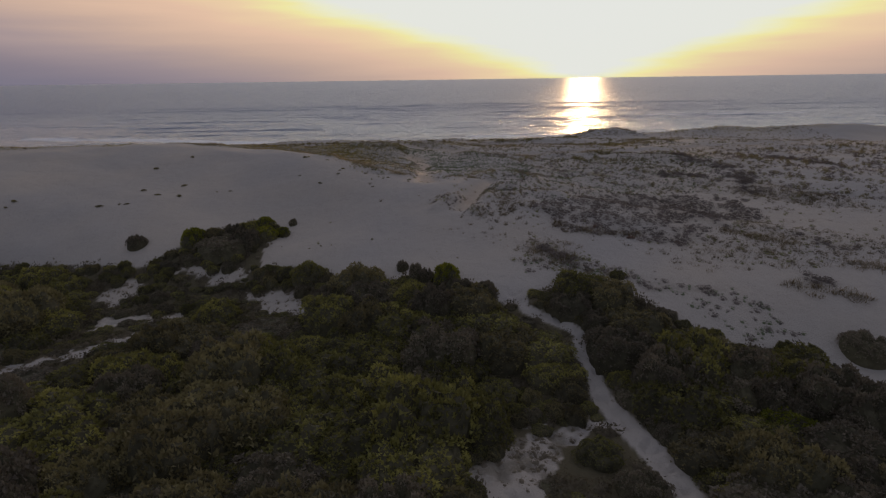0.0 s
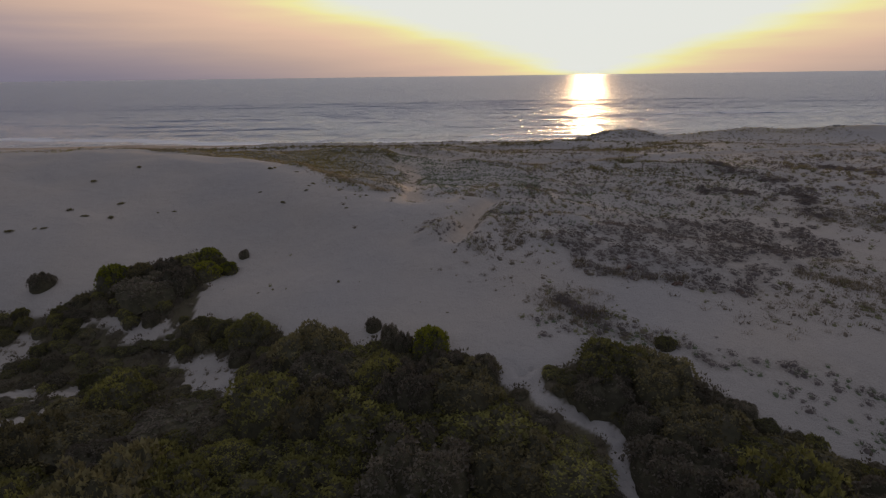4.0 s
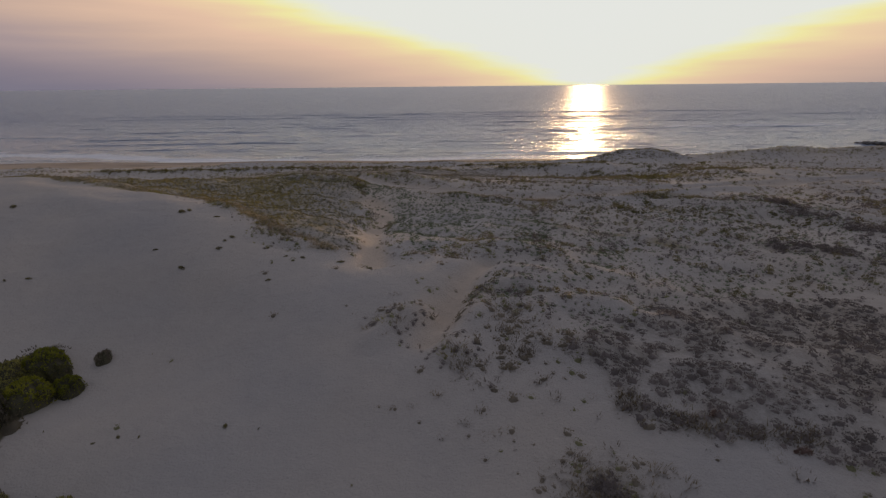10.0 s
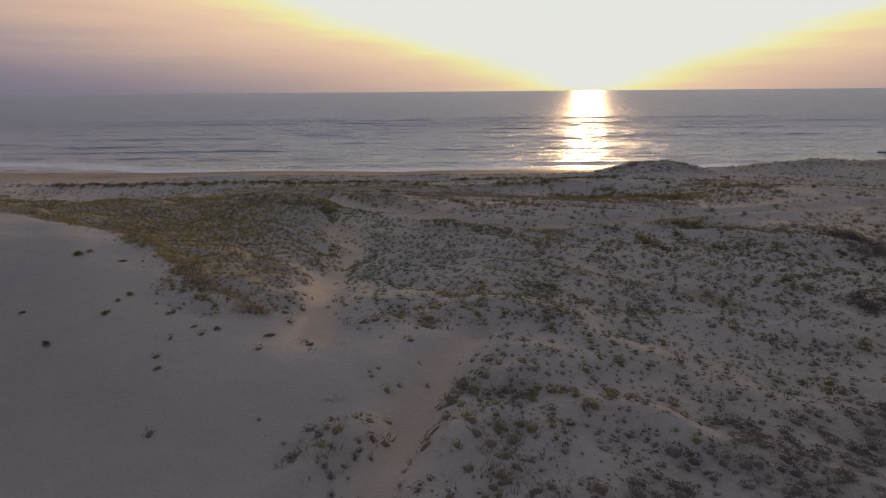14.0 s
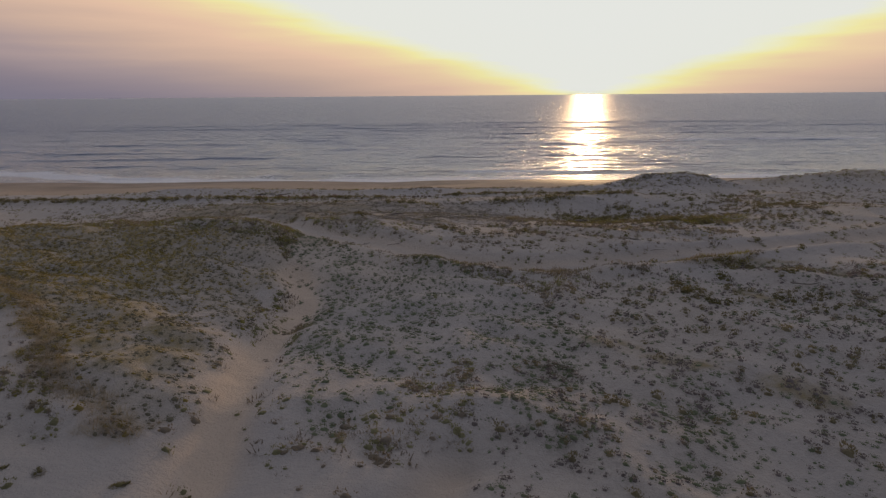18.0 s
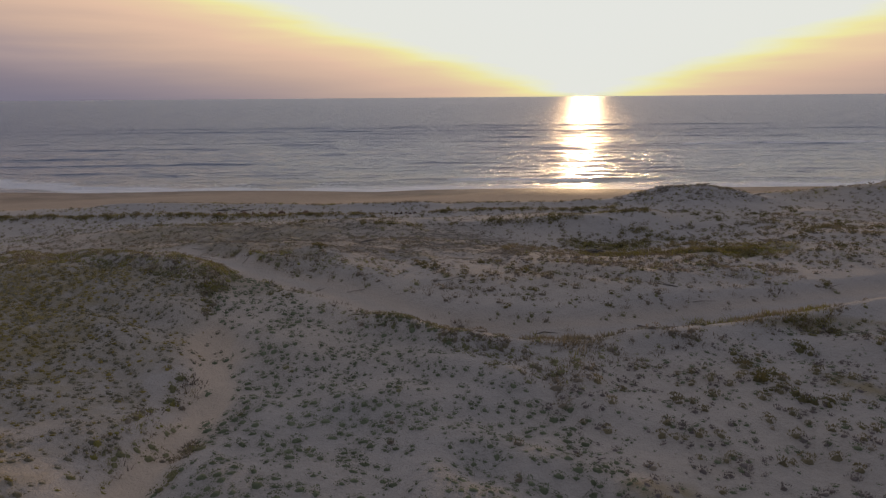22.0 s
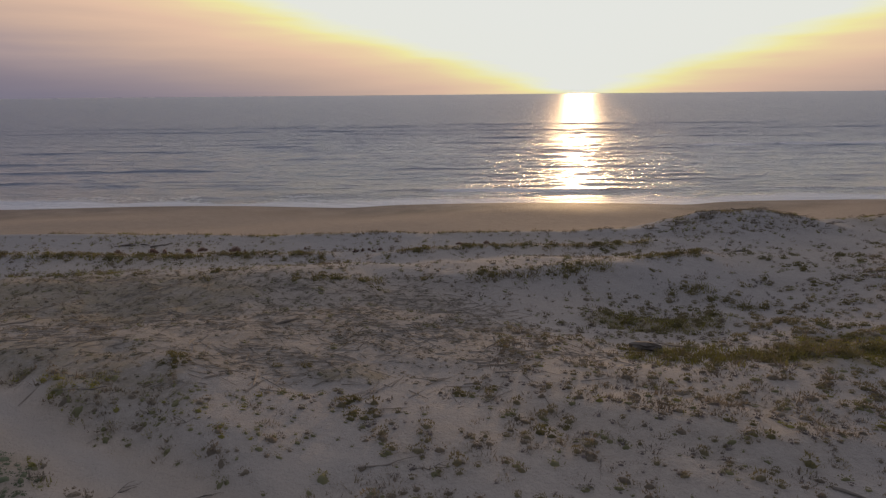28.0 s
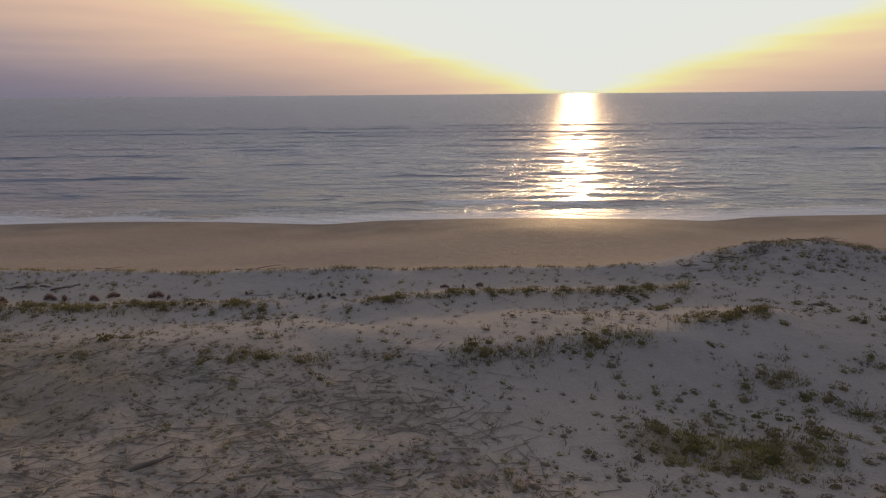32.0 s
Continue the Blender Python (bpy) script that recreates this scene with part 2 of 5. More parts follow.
def water_material():
    m, nt, p = material("sea_water", 0.2, 0.5)
    pos = nt.nodes.new("ShaderNodeNewGeometry").outputs["Position"]
    p.inputs["IOR"].default_value = 1.33
    p.inputs["Coat Weight"].default_value, p.inputs["Coat Roughness"].default_value = 0.75, 0.40
    foam = nt.nodes.new("ShaderNodeAttribute")
    foam.attribute_name = "foam"
    lace = noise_node(nt, 0.8, 6.0, pos, 0.7)
    white = math_node(nt, "MULTIPLY_ADD", lace, 2.2, math_node(nt, "MULTIPLY_ADD", foam.outputs["Fac"], 2.4, -2.1), clamp=True)
    # paler and less blue near the shore
    near_shore = nt.nodes.new("ShaderNodeAttribute")
    near_shore.attribute_name = "near_shore"
    deep = mix_node(nt, near_shore.outputs["Fac"], (0.070, 0.118, 0.205, 1), (0.19, 0.20, 0.225, 1))
    col = mix_node(nt, white, deep, (0.72, 0.72, 0.74, 1))
    nt.links.new(col, p.inputs["Base Color"])
    # ripples too small to be shaped roughen the open sea
    open_sea = nt.nodes.new("ShaderNodeAttribute")
    open_sea.attribute_name = "ripple"
    nt.links.new(math_node(nt, "MULTIPLY_ADD", white, 0.4, math_node(nt, "MULTIPLY_ADD", open_sea.outputs["Fac"], 0.26, 0.21)), p.inputs["Roughness"])
    squash = nt.nodes.new("ShaderNodeMapping")
    squash.inputs["Scale"].default_value = (0.34, 1.0, 1.0)
    squash.inputs["Rotation"].default_value = (0, 0, radians(-4))
    nt.links.new(pos, squash.inputs["Vector"])
    chop = noise_node(nt, 0.75, 6.0, squash.outputs[0], 0.62)
    waves = noise_node(nt, 0.2, 3.0, squash.outputs[0], 0.5)
    h = math_node(nt, "MULTIPLY_ADD", waves, 1.6, math_node(nt, "MULTIPLY", chop, 2.2))
    bump = nt.nodes.new("ShaderNodeBump")
    bump.inputs["Strength"].default_value, bump.inputs["Distance"].default_value = 1.0, 0.62
    nt.links.new(h, bump.inputs["Height"])
    nt.links.new(bump.outputs[0], p.inputs["Normal"])
    nt.links.new(bump.outputs[0], p.inputs["Coat Normal"])
    return m


WATER = water_material()


# ---------------------------------------------------------------- helpers for numbers
_rng = np.random.default_rng(7)
_lattice = _rng.random((256, 256))


def value_noise(x, y, size, seed=0):
    """Smooth noise 0..1 over the plan; size in metres."""
    u, v = np.asarray(x) / size + 37.3 * seed + 500, np.asarray(y) / size + 91.7 * seed + 500
    i, j = np.floor(u).astype(int), np.floor(v).astype(int)
    a, b = u - i, v - j
    a, b = a * a * (3 - 2 * a), b * b * (3 - 2 * b)
    g = lambda p, q: _lattice[p % 256, q % 256]
    return (g(i, j) * (1 - a) + g(i + 1, j) * a) * (1 - b) + (g(i, j + 1) * (1 - a) + g(i + 1, j + 1) * a) * b


def drawn_noise(x, y, along, across, seed):
    """Noise in streaks that run a little off the line of the wind."""
    c, s = math.cos(radians(-28)), math.sin(radians(-28))
    return value_noise((x * c + y * s) / along, (y * c - x * s) / across, 1.0, seed)


def smooth(lo, hi, v):
    t = np.clip((v - lo) / (hi - lo), 0, 1)
    return t * t * (3 - 2 * t)


def inside(poly, x, y):
    """1 where a plan point lies in the polygon."""
    x, y = np.asarray(x, float), np.asarray(y, float)
    hit = np.zeros(x.shape, bool)
    for (x0, y0), (x1, y1) in zip(poly, poly[1:] + poly[:1]):
        cross = ((y0 > y) != (y1 > y)) & (x < (x1 - x0) * (y - y0) / (y1 - y0 + 1e-12) + x0)
        hit ^= cross
    return hit


def from_line(line, x, y):
    """Distance to a polyline in the plan."""
    x, y = np.asarray(x, float), np.asarray(y, float)
    best = np.full(x.shape, 1e9)
    for (x0, y0), (x1, y1) in zip(line, line[1:]):
        dx, dy = x1 - x0, y1 - y0
        t = np.clip(((x - x0) * dx + (y - y0) * dy) / (dx * dx + dy * dy), 0, 1)
        best = np.minimum(best, np.hypot(x - x0 - t * dx, y - y0 - t * dy))
    return best


# ---------------------------------------------------------------- the lie of the land
PROFILE = [(-400, 1), (10, -0.8), (28, -1), (36, -0.6), (40, 0.4), (46, 2.6), (52, 3.7), (60, 5.3), (68, 6.3), (80, 6.9), (105, 7.2), (114, 6.4), (124, 5.2), (138, 4.4), (149, 4), (153, 3), (172, 1.3), (188, 0), (215, -1.5), (260, -4), (5000, -6)]   # distance ahead, height
# dunes and hollows: centre x, y, half length, half width, turn, height
DUNES = [
    (-24, 84, 20, 7, 148, 2.38),   # left dune
    (-60, 96, 22, 10, 160, 1.78),   # far left
    (-36, 76, 14, 8, 165, -0.85),   # left shoulder
    (-20, 66, 9, 4, 150, -1.94),   # left flank
    (1, 63.5, 2.2, 1.6, 20, -0.21),   # hummock a
    (5, 66.8, 2.6, 1.8, 30, -0.52),   # hummock b
    (14, 60, 8, 5, 10, 0.7),   # veg
    (14, 73, 8, 6, 0, 0.38),   # veg2
    (31, 64, 12, 5, 145, -0.93),   # right ridge
    (33, 78, 10, 5, 150, -0.25),   # right mid
    (36, 90, 12, 6, 160, 0.37),   # right back
    (54, 98, 14, 8, 170, -0.14),   # right far
    (-12, 109, 16, 8, 170, 1.2),   # sward
    (3, 108, 9, 5, 0, 0.02),   # branches
    (21, 120, 7, 5, 0, -1.04),   # dell
    (27, 141, 9, 5, 0, 0.26),   # low
    (39, 146.5, 6.5, 4, 172, 2.15),   # hill
    (66, 149, 12, 5, 0, 1.94),   # right foredune
    (98, 150, 18, 6, 0, 2.99),   # right foredune far
    (0, 147, 60, 2.2, 0, 0.26),   # crest
    (5, 130, 40, 4, 5, 1.07),   # ridge2
    (-40, 122, 16, 8, 0, -1.37),   # back left
    (20, 47, 12, 5, 160, -0.18),   # toe right
    (-18, 51, 7, 4, 160, -1.87),   # toe left
    (-30, 71, 12, 4, 165, 0.47),   # scarp
    (27, 38, 7, 4, 0, -1.27),   # right dip
    (-2, 53, 8, 5, 0, -0.09),   # front
    (50, 120, 20, 10, 0, 0.86),   # deep right
    (-2, 90, 12, 8, 0, -0.47),   # mid
]


def terrain_form(x, y):
    w = smooth(0, 1, (80 - y) / 30)
    across = np.where(x < 0, 0.33 * np.clip(x, -50, 0) - 0.009 * np.clip(-x - 10, 0, 40) ** 2, 0.10 * np.clip(x, 0, 60)) * w
    at, height = zip(*PROFILE)
    z = 0
    for d, share in ((-3, 0.2), (-1.2, 0.3), (1.2, 0.3), (3, 0.2)):
        z = z + share * np.interp(y + across + d, at, height)
    for cx, cy, a, b, deg, h in DUNES:
        r = radians(deg)
        u, v = (x - cx) * math.cos(r) + (y - cy) * math.sin(r), -(x - cx) * math.sin(r) + (y - cy) * math.cos(r)
        z = z + h * np.exp(-0.5 * ((u / a) ** 2 + (v / b) ** 2))
    return z


FOOTPATH = [(5.2, 47.5), (5.6, 45.8), (6.4, 43.3), (9.2, 41.4), (10.1, 40.4), (9.5, 39.0), (10.1, 36.9), (10.0, 34.3), (10.7, 31.3), (11.5, 28.7), (12.0, 25.5), (12.5, 18.0)]
TRACK = [(-40, 121), (-24, 115.5), (-14.2, 111.0), (-5.6, 105.4), (-0.3, 102.6), (3.4, 99.6), (7.1, 97.0), (10.3, 96.3), (14.7, 96.7), (19.4, 97.6), (26.8, 99.5), (40.6, 104.3), (70, 112)]
GULLY = [(-2.0, 72.0), (-2.6, 75.0), (-3.2, 80.1), (-3.6, 85.3), (-2.8, 90.3), (-5.5, 96.0)]
GULLY_B = [(2.2, 62.0), (3.0, 65.0), (4.2, 69.5), (6.0, 73.0)]
BARE = [
    [(-40, 34.2), (-40, 36.8), (-34, 39.5), (-30, 42.6), (-27.8, 43.9), (-25.9, 46.2), (-23.6, 47.4), (-23.2, 46.2), (-25.6, 44.6), (-27.2, 42.0), (-29.6, 40.6), (-33, 37.2)],
    [(-30.9, 46.1), (-30.0, 49.1), (-26.3, 49.8), (-23.3, 49.3), (-23.3, 47.3), (-26.2, 47.3), (-28.4, 46.6)],
    [(-32.4, 52.1), (-32.6, 54.6), (-29.8, 54.5), (-29.3, 52.1), (-29.9, 50.9)],
    [(-26.4, 55.1), (-23.8, 56.0), (-19.6, 54.9), (-18.3, 53.2), (-21.7, 53.5), (-24.6, 54.0)],
    [(-19.6, 53.2), (-16.6, 51.6), (-12.3, 49.3), (-10.2, 48.7), (-10.9, 45.8), (-16.6, 47.9), (-16.6, 49.9)],
    [(1.0, 27.0), (2.4, 28.9), (3.4, 30.1), (5.9, 31.2), (7.3, 32.3), (9.4, 33.0), (9.8, 30.3), (6.4, 29.0), (5.4, 27.5), (5.0, 24.0), (2.0, 23.5)],
]
SHRUBLAND = [(-70, 64), (-47.7, 60.5), (-40.7, 58.6), (-34.2, 57.0), (-30.3, 56.0), (-26.9, 59.2), (-23.9, 62.6), (-20.8, 65.8), (-18.4, 63.0), (-18.4, 57.6), (-18.0, 54.6),
             (-14.5, 54.2), (-10.8, 51.4), (-4.7, 48.7), (-1.2, 47.8), (1.7, 46.6), (5.0, 43.8), (6.5, 44.7), (10.4, 47.0), (13.1, 46.2), (15.8, 44.0), (18.1, 41.5),
             (21.0, 40.0), (23.1, 39.2), (25.9, 39.6), (27.3, 38.3), (27.5, 35.3), (28.5, 31), (32, 24), (36, 12), (36, 0), (-70, 0)]


def land(x, y):
    """Height of the sand over the sea."""
    x, y = np.asarray(x, float), np.asarray(y, float)
    z = terrain_form(x, y)
    dry = 1 - smooth(148, 156, y)
    rough = smooth(50, 58, y) * dry
    z = z + (value_noise(x, y, 9.0, 1) - 0.5) * 0.6 * rough + (drawn_noise(x, y, 5.5, 2.6, 2) - 0.5) * 0.34 * rough + (value_noise(x, y, 1.3, 7) - 0.5) * 0.05 * rough
    # hummocks where plants hold the sand, drawn out by the wind
    z = z + (drawn_noise(x, y, 4.5, 1.5, 8) - 0.5) * 0.42 * rough * planted(x, y) * (1 - 0.65 * inside(BACK_MOUND, x, y))
    z = z + (value_noise(x, y, 1.6, 3) - 0.5) * 0.42 * rough * planted(x, y)
    for line, half, height in BELT_RIDGES:
        z = z + height * np.exp(-(from_line(line, x, y) / half) ** 2)
    z = z - 0.55 * np.exp(-(from_line(TRACK, x, y) / 1.6) ** 4) - 0.5 * np.exp(-(from_line(GULLY, x, y) / 1.3) ** 2) - 0.75 * np.exp(-(from_line(GULLY_B, x, y) / 1.0) ** 2)
    # long low cusps of the beach
    z = z + smooth(154, 164, y) * (1 - smooth(180, 192, y)) * 0.45 * np.sin(x * 0.11 + 1.2 * np.sin(y * 0.13)) * (0.4 + 1.2 * value_noise(x, y, 14, 29))
    # trodden sand
    tread = np.maximum(1 - from_line(FOOTPATH, x, y) / 0.75, 0) + bare(x, y)
    dents = np.maximum(value_noise(x, y, 0.42, 5) - 0.55, 0)
    z = z - 0.8 * dents * np.clip(tread * 2, 0, 1) * (1 - smooth(46, 56, y))
    return z


def bare(x, y):
    out = np.zeros(np.shape(x))
    x = x + 1.6 * (value_noise(x, y, 1.7, 14) - 0.5) + 0.8 * (value_noise(x, y, 0.6, 15) - 0.5)
    y = y + 1.6 * (value_noise(x, y, 1.7, 16) - 0.5) + 0.8 * (value_noise(x, y, 0.6, 17) - 0.5)
    for poly in BARE:
        out = np.maximum(out, inside(poly, x, y).astype(float))
    return out


def planted(x, y):
    """How thickly the dune plants stand, 0..1."""
    edge = zone_edge(x, y)
    return np.clip(sum(zone_amount(zone, x, y, edge) for zone in ZONES), 0, 1)


COVER = [(-90, 112), (-44, 101), (-34, 96), (-24.5, 91.3), (-17.2, 85.9), (-9.6, 76.9), (-5.2, 74), (-2, 70), (0, 62), (6, 58), (12, 54.5), (30, 48), (50, 44), (90, 44), (90, 147), (-90, 147)]


def thin_cover(x, y):
    """The thin even growth over the dune tops, 0..1."""
    e = 3.0 * (value_noise(x, y, 5.0, 18) - 0.5)
    return inside(COVER, x + e, y + e) * (0.25 + 0.75 * smooth(0.3, 0.65, value_noise(x, y, 6.5, 19)))


def zone_edge(x, y):
    return 0.35 * (value_noise(x, y, 4.0, 9) - 0.5) + 0.25 * (value_noise(x, y, 1.5, 10) - 0.5)


def zone_amount(zone, x, y, edge):
    cx, cy, a, b, deg, amount = zone[:6]
    r = radians(deg)
    u, v = (x - cx) * math.cos(r) + (y - cy) * math.sin(r), -(x - cx) * math.sin(r) + (y - cy) * math.cos(r)
    d = np.sqrt((u / a) ** 2 + (v / b) ** 2)
    return amount * (1 - smooth(0.75, 1.1, d + edge))


BELT_RIDGES = [   # low ridges of the foredune: plan line, half width, height
    ([(-60, 140), (-40, 139.5), (-22.9, 138.9), (-14.3, 138.5), (-1.9, 139.0)], 1.6, 0.45),
    ([(4.6, 138.2), (10.9, 140.2), (15.3, 140.5), (22, 140.6), (28.6, 140.9)], 1.6, 0.5),
    ([(9, 127.7), (14, 128.0), (17.1, 128.8), (22.5, 129.0)], 1.7, 0.4),
    ([(23.8, 130.9), (27.3, 131.7), (30.1, 133.5)], 1.4, 0.3),
    ([(18.5, 121.3), (21.5, 119.8), (23.8, 119.7), (25.5, 120.5)], 1.6, 0.35),
    ([(3.4, 97.2), (7.1, 94.7), (10.3, 94.0), (14.7, 94.4), (19.4, 95.3), (26.8, 97.2), (40, 101.9)], 0.9, 0.4),
    ([(-0.9, 62.2), (0.3, 64.0), (1.6, 64.2), (3.4, 60.6)], 0.9, 0.5),
    ([(4.6, 63.6), (5.2, 67.4), (7.5, 68.0)], 1.0, 0.5),
    ([(-40, 148.5), (-20, 148), (-8.8, 147.2), (6.0, 147.7), (21.0, 147.2), (26, 146.6)], 1.3, 0.35),
]
# centre x, y, half length, half width, turn, thickness, shares of grey, brown, yellow, green plants
ZONES = [
    (19, 63, 15, 8, -20, 1.5, 0.60, 0.33, 0.02, 0.05),
    (15, 77, 15, 10, 0, 1.2, 0.45, 0.20, 0.05, 0.30),
    (34, 72, 14, 4, 150, 0.9, 0.4, 0.45, 0.15, 0.0),
    (36, 88, 14, 6, 160, 0.9, 0.35, 0.4, 0.25, 0.0),
    (58, 100, 18, 8, 165, 0.8, 0.4, 0.4, 0.2, 0.0),
    (48, 62, 14, 4, 150, 0.8, 0.4, 0.5, 0.1, 0.0),
    (4, 88, 8, 11, 0, 0.9, 0.22, 0.05, 0.03, 0.7),
    (22, 90, 12, 7, 0, 0.55, 0.45, 0.35, 0.05, 0.15),
    (-14.5, 86.2, 13, 3.4, 138, 1.6, 0.0, 0.05, 1.0, 0.05),
    (-9, 92, 8, 13, 8, 1.3, 0.40, 0.08, 0.20, 0.32),
    (-20, 110, 18, 8, 165, 0.95, 0.25, 0.15, 0.35, 0.25),
    (-34, 100, 18, 5, 145, 1.3, 0.1, 0.2, 0.7, 0.05),
    (-70, 108, 26, 7, 170, 1.0, 0.2, 0.3, 0.5, 0.0),
    (2, 117, 15, 10, 0, 0.3, 0.62, 0.22, 0.06, 0.10),
    (18, 103, 14, 5, 0, 0.35, 0.5, 0.3, 0.1, 0.1),
    (-16, 126, 14, 7, 170, 0.9, 0.25, 0.25, 0.40, 0.10),
    (60, 125, 22, 14, 0, 0.5, 0.5, 0.4, 0.1, 0.0),
    (30, 50, 16, 6, -22, 0.38, 0.5, 0.4, 0.0, 0.1),
    (8, 56, 8, 3, -10, 0.18, 0.6, 0.3, 0.0, 0.1),
    (20, 106, 10, 5, 5, 0.4, 0.5, 0.35, 0.1, 0.05),
    (39, 146, 9, 5, 0, 0.8, 0.35, 0.35, 0.15, 0.15),
    (-6, 110, 14, 8, -20, 0.6, 0.35, 0.15, 0.2, 0.3),
    (9.7, 51.8, 3.0, 2.0, -35, 1.0, 0.5, 0.4, 0.0, 0.1),
    (14, 47.8, 8, 1.6, -25, 0.8, 0.4, 0.2, 0.1, 0.3),
    (26, 43, 9, 2.0, -30, 0.7, 0.5, 0.3, 0.1, 0.1),
    (26, 59, 6, 2.0, -20, 0.8, 0.4, 0.5, 0.0, 0.1),
    (29.5, 113.4, 6.5, 2.6, 12, 1.5, 0.0, 0.15, 0.8, 0.05),
    (21.5, 120, 4.2, 1.3, -10, 1.5, 0.05, 0.35, 0.6, 0.0),
    (-21, 98, 11, 4.5, 150, 0.95, 0.1, 0.1, 0.7, 0.2),
    (-7.5, 77.5, 5, 4.5, 15, 1.0, 0.35, 0.1, 0.2, 0.35),
    (0, 94.5, 9, 4.5, 0, 1.0, 0.45, 0.05, 0.05, 0.45),
    (-9, 102, 7, 5, 0, 0.9, 0.45, 0.1, 0.15, 0.3),
    (17, 92.5, 9, 3, 0, 0.6, 0.5, 0.4, 0.05, 0.05),
    (29, 50.5, 9, 2.2, -25, 0.6, 0.5, 0.4, 0.0, 0.1),
    (36, 54, 8, 2.5, -30, 0.9, 0.45, 0.5, 0.05, 0.0),
    (41, 66, 7, 2.5, -35, 0.9, 0.45, 0.45, 0.1, 0.0),
    (75, 150, 30, 6, 0, 0.7, 0.3, 0.3, 0.4, 0.0),
    (-8.5, 80, 4.5, 7, 15, 1.0, 0.35, 0.05, 0.15, 0.45),
    (0.5, 64.0, 3.0, 1.3, 20, 0.9, 0.4, 0.45, 0.1, 0.05),
    (7, 67.5, 3.5, 2.2, -10, 1.0, 0.3, 0.3, 0.2, 0.2),
    (13.8, 83.2, 1.4, 0.6, -15, 1.0, 0.0, 0.3, 0.7, 0.0),
    (17, 81.4, 2.2, 0.6, -20, 1.0, 0.0, 0.3, 0.7, 0.0),
    (20.7, 79, 2.2, 0.8, -40, 1.0, 0.0, 0.35, 0.65, 0.0),
    (24.2, 89.6, 1.6, 0.7, -50, 1.0, 0.0, 0.4, 0.6, 0.0),
    (27, 96, 4.5, 0.7, 0, 1.0, 0.0, 0.45, 0.55, 0.0),
    (31, 93, 2.2, 0.8, -55, 1.0, 0.0, 0.45, 0.55, 0.0),
    (5.1, 109.8, 1.6, 0.8, 0, 1.0, 0.0, 0.4, 0.6, 0.0),
    (6.4, 102.1, 1.5, 0.7, 0, 1.0, 0.2, 0.6, 0.2, 0.0),
    (11.5, 95.0, 2.5, 0.9, -20, 1.0, 0.15, 0.7, 0.15, 0.0),
    (16.3, 95.4, 1.4, 0.6, 0, 1.0, 0.2, 0.6, 0.2, 0.0),
]


def away(x, y):
    """Keeps plants off the ways, the gullies and the trodden sand, with ragged edges."""
    e = 1.3 * (value_noise(x, y, 1.6, 26) - 0.5) + 0.7 * (value_noise(x, y, 0.6, 27) - 0.5)
    return smooth(0.8, 1.6, from_line(TRACK, x, y) + e) * smooth(0.2, 1.5, from_line(GULLY, x, y) + e) * smooth(0.4, 1.4, from_line(GULLY_B, x, y) + e) * smooth(0.5, 0.8, from_line(FOOTPATH, x, y))


# ---------------------------------------------------------------- where the dune plants stand
def scatter(count, x0, x1, y0, y1, keep, seed):
    rng = np.random.default_rng(seed)
    x, y = rng.uniform(x0, x1, count), rng.uniform(y0, y1, count)
    ok = rng.random(count) < keep(x, y)
    return x[ok], y[ok], rng


HEATH_GROUND = [(9.5, 57.5), (9.9, 60.5), (11.6, 62.1), (14.9, 65.2), (20.8, 67.5), (29.5, 69.0), (34, 66), (33, 60), (27, 56), (24.7, 54), (21.8, 52.4), (18.7, 53.6), (13.3, 54.8), (10.6, 55.8)]
BACK_SLOPE = [(5.2, 69), (6, 66.5), (8, 63.7), (9.9, 60.5), (14.9, 65.2), (20.8, 67.5), (29.5, 69.0), (36, 76), (42, 92), (26, 96), (14, 92), (11.5, 88), (10.9, 81.5), (7.0, 80), (6.6, 74)]
CUSHION_GROUND = [(-3.4, 88.6), (-1.8, 86.4), (-2.2, 82), (-0.9, 77.4), (0.8, 74.2), (3.3, 76.2), (4.4, 80.5), (6.2, 81.2), (7.8, 80), (8.0, 74), (10.6, 73.4), (11.6, 80.5), (12.3, 88), (8.6, 91.5), (6.2, 95), (1.3, 97.0), (-2.3, 101.2), (-6.2, 105.2), (-6.6, 100.1), (-4.8, 94.5)]
GREEN_HOLLOW = [(12.4, 77.8), (16.1, 79), (17.6, 76.8), (15.6, 71.9), (12.4, 71.9)]
GOLDEN_SPUR = [(-33, 95.3), (-24.9, 92.6), (-16.2, 83.2), (-10.3, 77.6), (-6.9, 73.2), (-4.4, 73.3), (-3.9, 77), (-5.0, 82), (-5.5, 86), (-4.8, 94.7), (-7.7, 101), (-14, 105), (-25, 108), (-54, 125), (-70, 136), (-64, 112), (-42.5, 99.2)]
BACK_MOUND = [(-34, 119), (-20, 113), (-8.8, 109.3), (0.2, 107.6), (10, 109), (12.6, 118), (11.6, 123), (8, 129), (-12, 132), (-34, 132)]
EDGE_STRIP = [(6.1, 47.6), (7.6, 50.3), (10.4, 50.6), (14.4, 49.6), (19.3, 46.6), (24.7, 43.6), (27, 41), (23.1, 40.3), (20.4, 42.4), (15.2, 46.5), (11.8, 48.3)]
HUMMOCK = [(-1.6, 63.4), (0.2, 64.8), (2.2, 64.2), (4.4, 60.2), (4.8, 58.4), (3.0, 59.2), (1.2, 61.4), (-0.6, 62.2)]
HUMMOCK_BACK = [(4.0, 65.6), (4.2, 68.6), (5.5, 69.4), (8.5, 69.0), (9.5, 64.5), (7.5, 64.0)]
